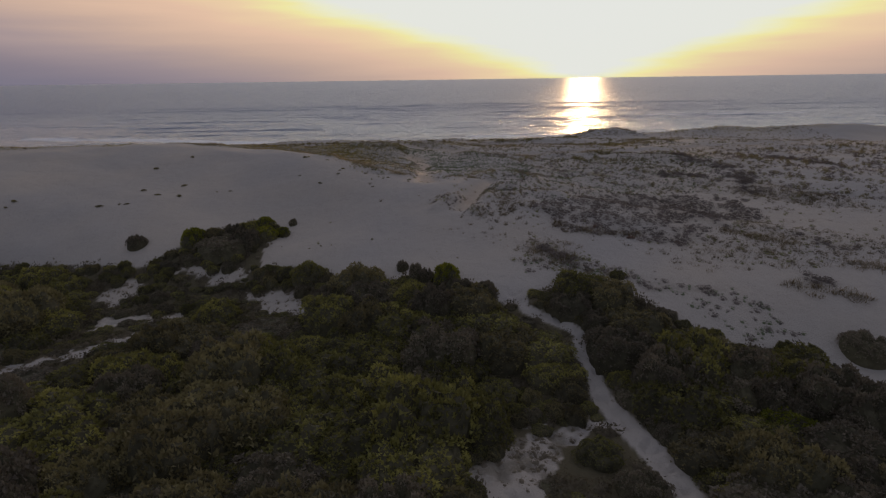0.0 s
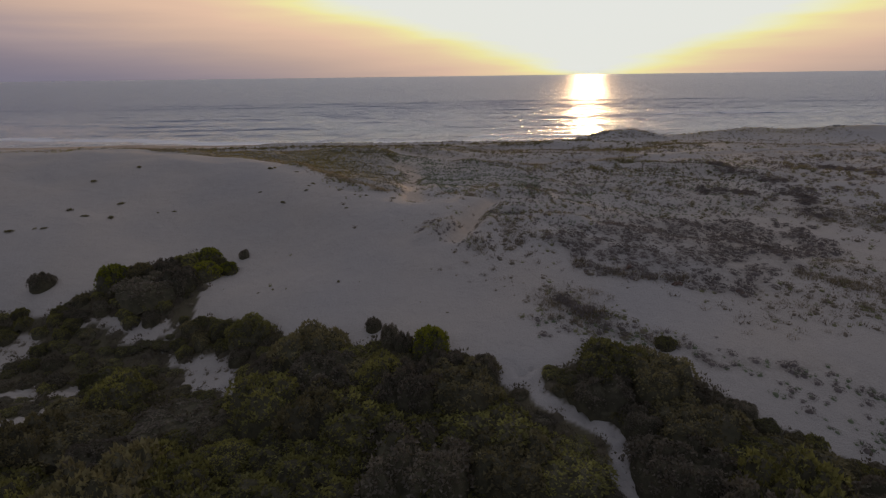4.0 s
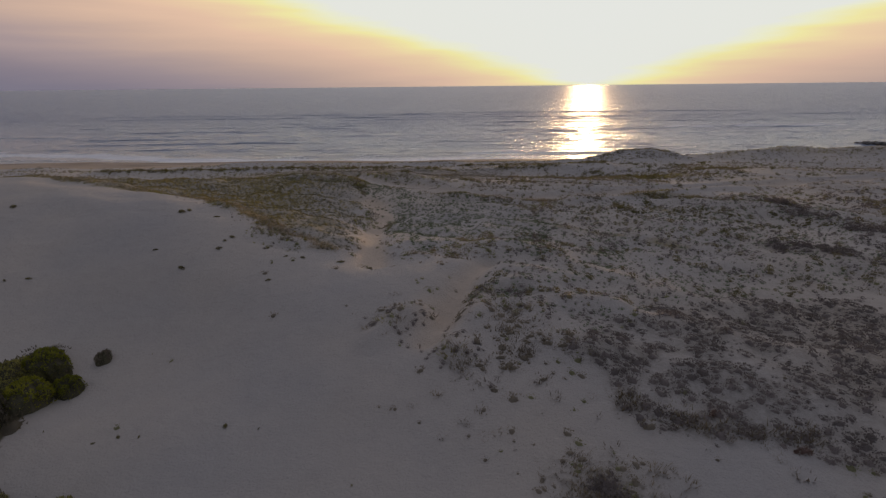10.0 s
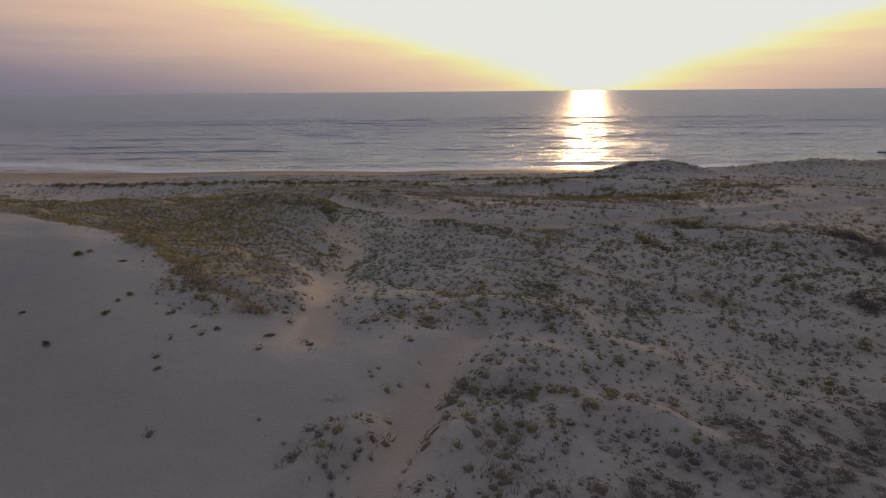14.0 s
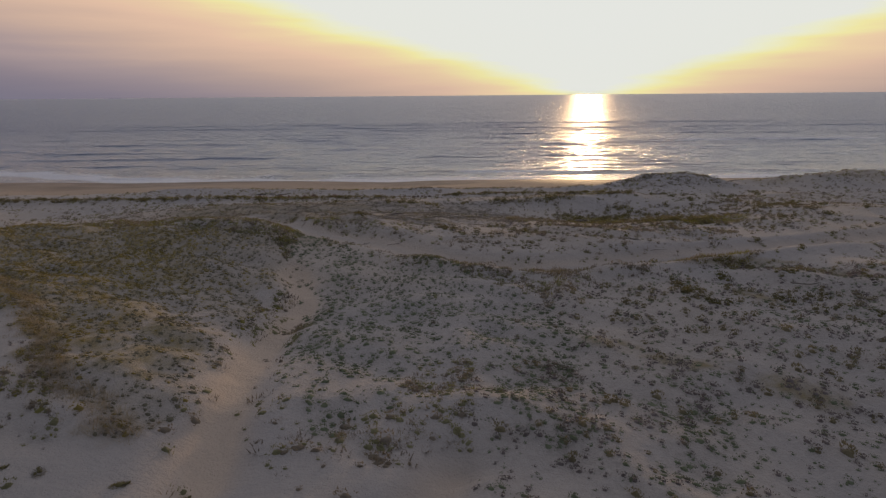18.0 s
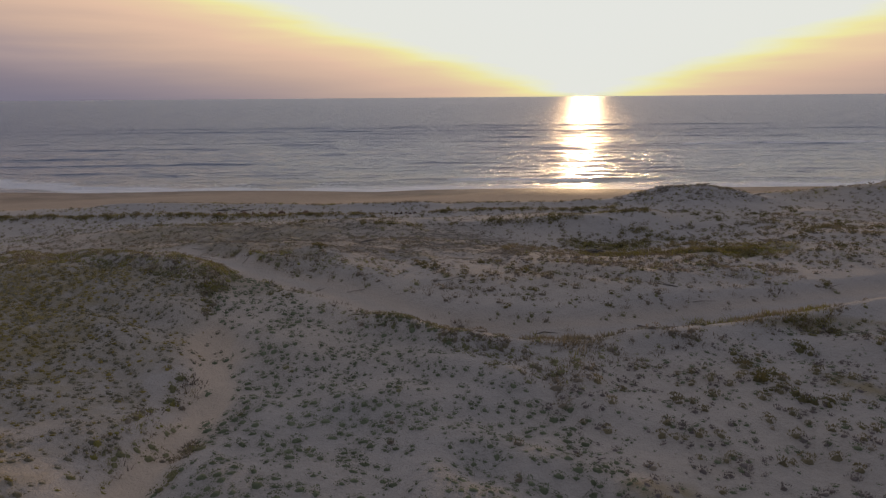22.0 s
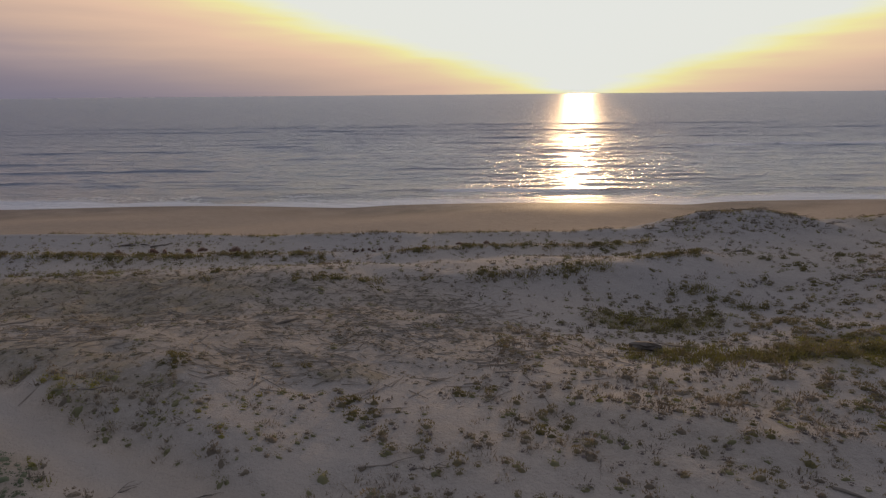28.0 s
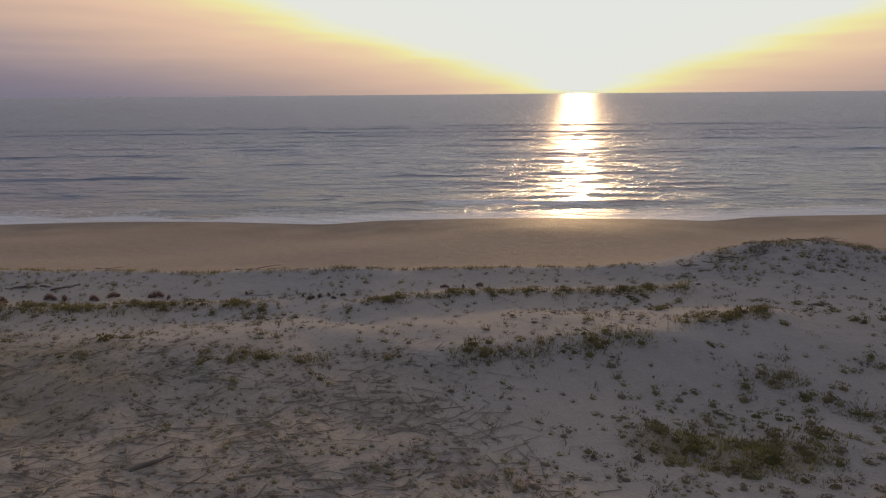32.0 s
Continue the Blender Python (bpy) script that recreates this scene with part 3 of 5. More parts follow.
CREST = [(-9, 72.4), (-4, 72.2), (-4.2, 74.2), (-7, 74.4), (-12, 79.2), (-18, 85.4), (-26, 93), (-27, 91), (-18, 83), (-12, 76)]
FAR_FLANK = [(36, 76), (42, 92), (44, 98), (70, 106), (90, 104), (90, 60), (60, 60), (40, 66)]
BACK_FLAT = [(12.6, 118), (10, 109), (3, 107), (10, 100.5), (20, 101.5), (34, 106), (45, 112), (45, 126), (30, 128), (18, 124)]
HEATH_BANDS = [([(8.4, 52.6), (10.2, 51.4), (11.4, 50.2)], 0.7), ([(30, 92), (36, 91), (38, 80), (38, 74), (36, 68)], 1.6), ([(28, 78), (31.5, 77.5), (34, 73.5)], 1.3), ([(26.6, 61.5), (27, 59.3)], 0.9), ([(26.6, 58.4), (30, 57.5)], 0.8), ([(26.5, 56), (29.4, 54.5)], 0.8), ([(33.5, 54.5), (35, 52), (38, 50.5)], 0.9), ([(30, 46.8), (31, 44.8)], 0.7), ([(48, 92), (54, 88), (53, 80)], 1.5)]
GROUNDS = [HEATH_GROUND, BACK_SLOPE, CUSHION_GROUND, GREEN_HOLLOW, GOLDEN_SPUR, BACK_MOUND]


def ragged(poly, x, y, reach=1.6):
    """1 inside a plant ground, with an uneven edge."""
    dx = reach * (value_noise(x, y, 2.6, 51) - 0.5) + 0.7 * reach * (value_noise(x, y, 0.9, 52) - 0.5)
    dy = reach * (value_noise(x, y, 2.6, 53) - 0.5) + 0.7 * reach * (value_noise(x, y, 0.9, 54) - 0.5)
    return inside(poly, x + dx, y + dy).astype(float)


def spaced(at, apart):
    """Leaves out plants that would stand inside their neighbours, the larger first."""
    taken, out = {}, []
    for x, y, size in at[np.argsort(-at[:, 2])].tolist():
        i, j = int(x // 1.2), int(y // 1.2)
        if all((x - a) ** 2 + (y - b) ** 2 > (apart * (size + c)) ** 2 for p in (i - 1, i, i + 1) for q in (j - 1, j, j + 1) for a, b, c in taken.get((p, q), ())):
            taken.setdefault((i, j), []).append((x, y, size))
            out.append((x, y, size))
    return np.array(out)


def grow(poly, per_m2, sizes, seed, clump=(0.42, 0.62), floor=0.15, long=2.6, wide=1.1, power=1.5, apart=0.36):
    """Plants over one ground: x, y, width; gathered in clumps that the wind has drawn out."""
    px, py = zip(*poly)
    x0, x1, y0, y1 = min(px) - 2, max(px) + 2, min(py) - 2, max(py) + 2

    def keep(x, y):
        n = 0.62 * drawn_noise(x, y, long, wide, 100 + seed) + 0.38 * value_noise(x, y, 0.8, 130 + seed)
        return ragged(poly, x, y) * (floor + (1 - floor) * smooth(*clump, n)) * away(x, y) * (1 - inside(SHRUBLAND, x, y)) * np.where(np.abs(x) > 50, 0.6, 1.0)
    x, y, rng = scatter(int((x1 - x0) * (y1 - y0) * per_m2), x0, x1, y0, y1, keep, 200 + seed)
    near = 0.75 + 0.5 * value_noise(x, y, 5.0, 160 + seed)
    return spaced(np.stack([x, y, (sizes[0] + (sizes[1] - sizes[0]) * rng.random(len(x)) ** power) * near], 1), apart)


def band(line, half, per_m2, sizes, seed):
    """Plants along a ridge in the plan."""
    rng = np.random.default_rng(300 + seed)
    out = []
    for (x0, y0), (x1, y1) in zip(line, line[1:]):
        n = int(math.hypot(x1 - x0, y1 - y0) * 2 * half * per_m2)
        t = rng.random(n)
        d = rng.normal(0, half * 0.6, (2, n))
        x, y = x0 + t * (x1 - x0) + d[0], y0 + t * (y1 - y0) + d[1]
        out.append(np.stack([x, y, rng.uniform(*sizes, n)], 1)[rng.random(n) < 0.2 + 0.8 * smooth(0.35, 0.6, value_noise(x, y, 1.6, 300 + seed))])
    return np.concatenate(out)


heath_at = np.concatenate([grow(HEATH_GROUND, 9.0, (0.30, 0.90), 1, (0.38, 0.60), 0.10, 1.5, 0.9, apart=0.36), grow(EDGE_STRIP, 4.0, (0.25, 0.7), 2, floor=0.15), grow(HUMMOCK, 5.0, (0.2, 0.55), 18, floor=0.3), grow(HUMMOCK_BACK, 4.0, (0.2, 0.6), 19, floor=0.25), *[band(line, half, 3.2, (0.3, 1.0), k) for k, (line, half) in enumerate(HEATH_BANDS)]])
heath_small_at = np.concatenate([grow(HEATH_GROUND, 3.0, (0.12, 0.3), 3, floor=0.25), grow(BACK_SLOPE, 4.0, (0.14, 0.42), 4, (0.38, 0.60), 0.15, 1.8, 0.8), grow(FAR_FLANK, 1.4, (0.3, 0.8), 17, (0.46, 0.62), 0.04, 5.0, 1.4), grow(CREST, 1.6, (0.1, 0.3), 20, floor=0.1), grow(BACK_FLAT, 2.0, (0.1, 0.35), 22, floor=0.25)])
cushion_at = np.concatenate([grow(CUSHION_GROUND, 7.5, (0.22, 0.55), 5, (0.32, 0.58), 0.25, 1.6, 1.1), grow(GREEN_HOLLOW, 4.5, (0.25, 0.55), 6, (0.36, 0.58), 0.2), grow(BACK_SLOPE, 3.4, (0.16, 0.42), 7, (0.40, 0.60), 0.12, 1.8, 0.9), grow(EDGE_STRIP, 5.0, (0.2, 0.55), 8, floor=0.2), grow(HUMMOCK_BACK, 4.0, (0.2, 0.5), 21, floor=0.25)])
cushion_small_at = np.concatenate([grow(CUSHION_GROUND, 5.0, (0.08, 0.2), 9, floor=0.3), grow(BACK_SLOPE, 4.0, (0.08, 0.2), 10, floor=0.25)])
golden_at = grow(GOLDEN_SPUR, 9.0, (0.22, 0.50), 11, (0.28, 0.54), 0.45, 1.5, 1.0)
golden_at = golden_at[np.random.default_rng(9).random(len(golden_at)) < 0.2 + 0.8 * smooth(-7, -14, golden_at[:, 0])]
spur_olive_at = np.concatenate([grow(GOLDEN_SPUR, 9.0, (0.18, 0.44), 12, (0.30, 0.56), 0.35, 1.5, 1.0), grow(BACK_MOUND, 2.0, (0.18, 0.5), 13, (0.42, 0.62), 0.12)])
mound_at = grow(BACK_MOUND, 5.0, (0.14, 0.38), 14, floor=0.35)
marram_at = np.concatenate([grow(BACK_FLAT, 1.6, (0.25, 0.65), 23, (0.46, 0.62), 0.08, 3.0, 1.0), grow(BACK_SLOPE, 1.2, (0.25, 0.6), 15, (0.50, 0.62), 0.02, 4.0, 0.9), grow(FAR_FLANK, 0.7, (0.4, 0.9), 16, (0.5, 0.62), 0.03, 6.0, 1.4)])


def plant_mass():
    """How much the sand is darkened around the plants, on half-metre squares over the dunes."""
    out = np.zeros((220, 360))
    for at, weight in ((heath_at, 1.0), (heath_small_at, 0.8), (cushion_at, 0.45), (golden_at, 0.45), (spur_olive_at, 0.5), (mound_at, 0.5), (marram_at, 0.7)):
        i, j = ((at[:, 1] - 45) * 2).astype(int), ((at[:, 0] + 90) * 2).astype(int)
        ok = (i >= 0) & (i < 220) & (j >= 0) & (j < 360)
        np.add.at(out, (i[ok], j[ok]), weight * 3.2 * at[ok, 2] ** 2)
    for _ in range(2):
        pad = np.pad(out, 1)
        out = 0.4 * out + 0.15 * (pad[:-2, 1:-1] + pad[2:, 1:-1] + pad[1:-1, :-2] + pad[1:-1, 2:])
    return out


PLANT_MASS = plant_mass()


def plant_mass_at(x, y):
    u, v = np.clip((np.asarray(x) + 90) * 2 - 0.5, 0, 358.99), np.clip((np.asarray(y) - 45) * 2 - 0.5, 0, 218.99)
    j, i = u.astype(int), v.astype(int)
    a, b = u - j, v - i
    g = (PLANT_MASS[i, j] * (1 - a) + PLANT_MASS[i, j + 1] * a) * (1 - b) + (PLANT_MASS[i + 1, j] * (1 - a) + PLANT_MASS[i + 1, j + 1] * a) * b
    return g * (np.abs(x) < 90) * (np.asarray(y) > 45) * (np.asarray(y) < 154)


def steps(*runs):
    """Grid lines: (from, to, spacing) runs joined end to end."""
    out = []
    for lo, hi, d in runs:
        out += list(np.linspace(lo, hi, max(2, int(round((hi - lo) / d)) + 1))[:-1])
    return np.array(out + [runs[-1][1]])


def sheet(name, xs, ys, height, mat, attributes, label, category):
    X, Y = np.meshgrid(xs, ys)
    Z = height(X, Y)
    n, m = len(xs), len(ys)
    mesh = bpy.data.meshes.new(name)
    i = (np.arange(m - 1)[:, None] * n + np.arange(n - 1)).ravel()
    faces = np.stack([i, i + 1, i + n + 1, i + n], 1)
    mesh.vertices.add(n * m)
    mesh.vertices.foreach_set("co", np.stack([X, Y, Z], -1).ravel().astype(np.float32))
    mesh.loops.add(faces.size)
    mesh.loops.foreach_set("vertex_index", faces.ravel().astype(np.int32))
    mesh.polygons.add(len(faces))
    mesh.polygons.foreach_set("loop_start", (np.arange(len(faces)) * 4).astype(np.int32))
    mesh.polygons.foreach_set("use_smooth", np.ones(len(faces), bool))
    for key, f in attributes.items():
        at = mesh.attributes.new(key, "FLOAT", "POINT")
        at.data.foreach_set("value", f(X, Y).ravel().astype(np.float32))
    mesh.materials.append(mat)
    mesh.update(calc_edges=True)
    mesh.validate()
    return tagged(new(name, mesh), label, category, kind="structure")


def dark_ground(x, y):
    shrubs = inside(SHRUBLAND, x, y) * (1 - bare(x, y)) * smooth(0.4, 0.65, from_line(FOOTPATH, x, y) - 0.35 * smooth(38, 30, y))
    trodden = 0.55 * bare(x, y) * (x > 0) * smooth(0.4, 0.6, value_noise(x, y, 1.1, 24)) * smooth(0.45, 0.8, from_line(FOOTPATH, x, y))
    return np.clip(shrubs + trodden + np.minimum(0.5 * plant_mass_at(x, y), 0.28) + (0.10 * planted(x, y) + 0.12 * ragged(BACK_MOUND, x, y, 5.0) + 0.12 * smooth(98, 106, y) * (1 - smooth(126, 146, y))) * away(x, y), 0, 1)


def moss_and_warmth(x, y):
    edge = zone_edge(x, y)
    # spur: part of this yellow stands in for warm light on its sand
    spur = ragged(GOLDEN_SPUR, x, y, 3.0) * (0.26 + 0.5 * smooth(-8, -17, x)) * (0.4 + 0.9 * value_noise(x, y, 2.4, 56))
    return np.clip(spur + 1.1 * sum(zone_amount(z, x, y, edge) * z[8] * (z[8] > 0.3) for z in ZONES), 0, 0.75) * away(x, y) * (1 - inside(SHRUBLAND, x, y))


def sunlit_sand(x, y):
    """Where the sun's warmth is put into the sand's colour: gullies, their lips and the edges of the track."""
    e = 1 + 0.8 * (value_noise(x, y, 2.0, 57) - 0.5)
    d = np.exp(-(from_line(GULLY, x, y) * e / 1.0) ** 2) + 0.5 * np.exp(-(from_line(GULLY_B, x, y) * e / 1.1) ** 2) + 0.35 * np.exp(-((from_line(TRACK, x, y) - 0.9) * e / 0.6) ** 2)
    return np.clip(d, 0, 0.7) * (1 - smooth(148, 152, y))


grid_x = steps((-3000, -400, 260), (-400, -140, 20), (-140, -60, 1.6), (-60, -36, 0.5), (-36, 14, 0.22), (14, 80, 0.5), (80, 160, 1.6), (160, 400, 20), (400, 3000, 260))
grid_y = steps((-3000, -200, 250), (-200, 10, 15), (10, 20, 1.0), (20, 50, 0.22), (50, 154, 0.5), (154, 200, 0.9), (200, 300, 8), (300, 5200, 350))
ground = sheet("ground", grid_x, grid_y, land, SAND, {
    "dark_ground": dark_ground,
    "moss_and_warmth": moss_and_warmth,
    "sunlit": sunlit_sand,
    "beach": lambda x, y: smooth(147, 153, y),
    "wet": lambda x, y: smooth(168, 184, y + 3.0 * np.sin(x * 0.06)) * 0.9,
}, "pale wind-blown sand of the dunes running down to a beach", "sand")


_gx, _gy = grid_x, grid_y
_gz = np.empty(len(_gx) * len(_gy) * 3, np.float32)
ground.data.vertices.foreach_get("co", _gz)
_gz = _gz.reshape(len(_gy), len(_gx), 3)[..., 2].astype(float)


def lie(x, y):
    """Height of the ground sheet itself, for what stands on it."""
    x, y = np.asarray(x, float), np.asarray(y, float)
    i, j = np.clip(np.searchsorted(_gx, x) - 1, 0, len(_gx) - 2), np.clip(np.searchsorted(_gy, y) - 1, 0, len(_gy) - 2)
    u, v = (x - _gx[i]) / (_gx[i + 1] - _gx[i]), (y - _gy[j]) / (_gy[j + 1] - _gy[j])
    return (_gz[j, i] * (1 - u) + _gz[j, i + 1] * u) * (1 - v) + (_gz[j + 1, i] * (1 - u) + _gz[j + 1, i + 1] * u) * v


# ---------------------------------------------------------------- the sea
def shoreline(x):
    return 187.6 + 1.9 * np.sin(x * 0.045 + 0.6) + 1.2 * np.sin(x * 0.11) + 0.8 * np.sin(x * 0.31 + 1) + 0.0009 * (x - 15) ** 2 * (np.abs(x) < 150)


# swell lines: distance ahead, x from, x to, height, foam on the crest
SWELLS = [(196, -160, 4, 0.30, 0.35), (205, 0, 46, 0.62, 0.85), (203, 60, 120, 0.34, 0.35), (208, 26, 60, 0.34, 0.0), (210, -70, -10, 0.38, 0.0), (216, 20, 70, 0.30, 0.0), (219, -150, -30, 0.42, 0.0), (222, 60, 130, 0.34, 0.25),
          (228, 0, 44, 0.34, 0.0), (235, -160, -46, 0.52, 0.0), (239, 10, 90, 0.36, 0.0), (249, -60, 60, 0.36, 0.0), (254, -150, -50, 0.5, 0.0), (264, -200, 40, 0.42, 0.0), (268, 40, 140, 0.40, 0.0), (288, 24, 250, 0.60, 0.0), (299, 92, 188, 0.70, 0.9),
          (286, -200, -60, 0.5, 0.0), (306, -80, 110, 0.45, 0.0), (316, -260, 40, 0.55, 0.0), (340, -200, 300, 0.6, 0.0), (366, -60, 200, 0.6, 0.0), (392, -300, 320, 0.7, 0.0), (425, -240, 60, 0.7, 0.0), (446, -100, 400, 0.7, 0.0)]


def swell_lines(x, y):
    out = np.zeros(np.shape(x))
    for at, lo, hi, h, _ in SWELLS:
        bend = at + 2.2 * np.sin(x * 0.021 + at) + 1.1 * np.sin(x * 0.063 + 2 * at) + 0.9 * (value_noise(x, 0 * x + at, 9.0, 25) - 0.5)
        d = y - bend
        reach = smooth(lo - 20, lo + 12, x) * (1 - smooth(hi - 12, hi + 20, x))
        reach = reach * (0.1 + 1.3 * value_noise(x, 0 * x + at, 18.0, 23))
        out = out + 0.68 * h * reach * np.exp(-0.5 * (d / np.where(d < 0, 0.8, 2.4)) ** 2)
    return out


def wavelets(x, y):
    """Short wind-driven crests, lying across the way of the wind."""
    out = 0
    for long, deep, high, seed in ((14, 3.0, 0.14, 32), (7, 1.8, 0.10, 33), (26, 6.0, 0.12, 34)):
        n = value_noise((x + 0.25 * y) / long, y / deep, 1.0, seed)
        out = out + high * (1 - np.abs(2 * n - 1)) ** 3
    return out


def sea_height(x, y):
    near = smooth(188, 205, y)
    far = 1 - smooth(400, 680, y)
    chop = (value_noise(x, y, 9.0, 11) - 0.5) * 0.2 + (value_noise(x, y * 2.2, 4.0, 12) - 0.5) * 0.14
    return (swell_lines(x, y) + (chop + wavelets(x, y)) * near) * far * smooth(184, 193, y)


def foam(x, y):
    edge = y - shoreline(x)
    wash = np.exp(-0.5 * (edge / 2.1) ** 2) * 1.25 + 0.62 * smooth(0, 2, edge) * (1 - smooth(5, 16, edge)) * (0.35 + 0.9 * value_noise(x, y, 6.0, 21))
    for at, lo, hi, h, white in SWELLS:
        if white:
            bend = at + 2.2 * np.sin(x * 0.021 + at) + 1.1 * np.sin(x * 0.063 + 2 * at)
            reach = smooth(lo, lo + 15, x) * (1 - smooth(hi - 15, hi, x))
            wash = np.maximum(wash, white * 1.3 * reach * np.exp(-0.5 * ((y - bend + 0.8) / 1.5) ** 2) * (0.5 + value_noise(x, y, 7.0, 22)))
    return np.clip(wash, 0, 1)


sea_x = steps((-5200, -600, 300), (-600, -180, 20), (-180, 220, 1.6), (220, 600, 20), (600, 5200, 300))
sea_y = steps((183, 300, 0.55), (300, 460, 1.6), (460, 700, 4), (700, 1000, 20), (1000, 5200, 200))
water = sheet("water", sea_x, sea_y, lambda x, y: sea_height(x, y) - 0.02 - 0.06 * smooth(2, -3, y - shoreline(x)), WATER, {
    "foam": foam,
    "near_shore": lambda x, y: 1 - smooth(190, 225, y + 10 * (value_noise(x, y, 30, 35) - 0.5)),
    "ripple": lambda x, y: smooth(200, 420, y),
}, "grey-blue evening sea with low swell and foam along the shore", "sea")


# ---------------------------------------------------------------- plants of the dunes
def blades(name, at, mat, count, length, spread, width, label, seed, stiff=0.15):
    """One mesh of many tufts: at holds x, y, size of each; a tuft is a spray of bent blades."""
    rng = np.random.default_rng(seed)
    n = len(at)
    s = np.repeat(at[:, 2], count)
    az = rng.random(n * count) * 2 * np.pi
    rr = np.sqrt(rng.random(n * count)) * spread * s
    bx, by = np.repeat(at[:, 0], count) + rr * np.cos(az), np.repeat(at[:, 1], count) + rr * np.sin(az)
    bz = np.repeat(lie(at[:, 0], at[:, 1]), count) - 0.05 - 0.25 * rr * rr
    az = az + rng.normal(0, 0.7, n * count)
    ln = length * s * (0.5 + 0.6 * rng.random(n * count)) * (1.25 - 0.6 * (rr / np.maximum(spread * s, 1e-6)) ** 2)
    lean = (0.15 + 0.75 * rng.random(n * count)) * (1 - stiff) + 0.25 * rr / np.maximum(spread * s, 1e-6)
    w = width * s * (0.6 + 0.8 * rng.random(n * count))
    sx, sy = -np.sin(az) * w, np.cos(az) * w
    tx, ty, tz = bx + np.cos(az) * ln * lean * 1.1, by + np.sin(az) * ln * lean * 1.1, bz + ln * (1.0 - 0.3 * lean)
    co = np.stack([np.stack([bx - sx, by - sy, bz], -1), np.stack([bx + sx, by + sy, bz], -1), np.stack([tx, ty, tz], -1)], 1)
    k = np.arange(n * count) * 3
    tris = np.stack([k, k + 1, k + 2], 1)
    mesh = bpy.data.meshes.new(name)
    mesh.vertices.add(len(co) * 3)
    mesh.vertices.foreach_set("co", co.ravel().astype(np.float32))
    mesh.loops.add(tris.size)
    mesh.loops.foreach_set("vertex_index", tris.ravel().astype(np.int32))
    mesh.polygons.add(len(tris))
    mesh.polygons.foreach_set("loop_start", (np.arange(len(tris)) * 3).astype(np.int32))
    mesh.materials.append(mat)
    mesh.update(calc_edges=True)
    return tagged(new(name, mesh), label, "grass", kind="stuff")


BELTS = [   # lines of dense grass along the foredune: plan line, half width, share of yellow
    ([(-60, 140), (-40, 139.5), (-22.9, 138.7), (-14.3, 138.3), (-1.9, 138.8)], 0.7, 0.35),
    ([(4.6, 138.0), (10.9, 140.0), (15.3, 140.3), (22, 140.4), (28.6, 140.7)], 0.5, 0.3),
    ([(10.6, 127.7), (13.8, 127.8)], 0.6, 0.35),
    ([(14.6, 128.0), (17.1, 128.6), (21.5, 128.8)], 0.6, 0.4),
    ([(23.8, 130.7), (27.3, 131.5), (30.1, 133.3)], 0.5, 0.3),
    ([(18.5, 121.1), (21.5, 119.6), (23.8, 119.5), (25.5, 120.3)], 1.0, 0.55),
    ([(25.4, 125.5), (27.6, 126.0)], 0.5, 0.5),
    ([(27.5, 123.7), (28.4, 122.9), (29.2, 122.4)], 0.5, 0.5),
    ([(17.8, 113.4), (20.9, 113.4), (25.0, 112.6), (32.2, 113.0)], 1.2, 0.6),
    ([(-0.8, 127.4), (4.2, 127.6)], 0.4, 0.4),
    ([(-34, 149), (-20, 148), (-8.8, 147.0), (6.0, 147.5), (21.0, 147.2), (25.7, 146.6)], 0.22, 0.3),
    ([(20.5, 97.2), (24, 96.6), (27.5, 97.4)], 0.7, 0.6),
    ([(11.5, 94.6), (14.5, 94.9)], 0.8, 0.15),
    ([(8.0, 52.6), (10.1, 51.4), (11.6, 50.1)], 0.6, 0.0),
    ([(11, 57), (14, 55.2), (18.3, 54.7)], 0.4, 0.0),
    ([(27, 55.5), (30, 53.8), (32.6, 52.3)], 0.6, 0.05),
    ([(35, 48.5), (38, 47)], 0.6, 0.0),
    ([(28, 46), (29.7, 45.3), (33, 43.7)], 0.5, 0.0),
    ([(13, 48.2), (15.2, 47.4)], 0.4, 0.1),
    ([(34, 144.5), (37, 146.5), (41, 146.8), (45, 145.5)], 0.35, 0.1),
    ([(3.0, 60.6), (4.0, 59.2)], 0.35, 0.3),
]


def tuft_field(seed, share, per_m2, sizes):
    """Plants of one kind over all zones."""
    def keep(x, y):
        edge = zone_edge(x, y)
        k = sum(zone_amount(z, x, y, edge) * z[6 + share] for z in ZONES)
        k = k + (0.11, 0.06, 0.11 * smooth(2, -8, x), 0.08)[share] * thin_cover(x, y)
        clumped = 0.4 + 0.9 * smooth(0.35, 0.68, 0.5 * drawn_noise(x, y, 2.6, 1.3, 40 + share) + 0.5 * value_noise(x, y, 1.0, 44 + share))
        return np.clip(k, 0, 1.6) * clumped * np.where(np.abs(x) > 45, 0.45, 1.0) * away(x, y) * (1 - inside(SHRUBLAND, x, y)) * (1 - np.maximum.reduce([inside(g, x, y) for g in GROUNDS]))
    x, y, rng = scatter(int(180 * 105 * per_m2), -90, 90, 48, 153, keep, seed)
    return np.stack([x, y, (sizes[0] + (sizes[1] - sizes[0]) * rng.random(len(x)) ** 1.6) * (0.7 + 0.6 * value_noise(x, y, 6, 50))], 1)


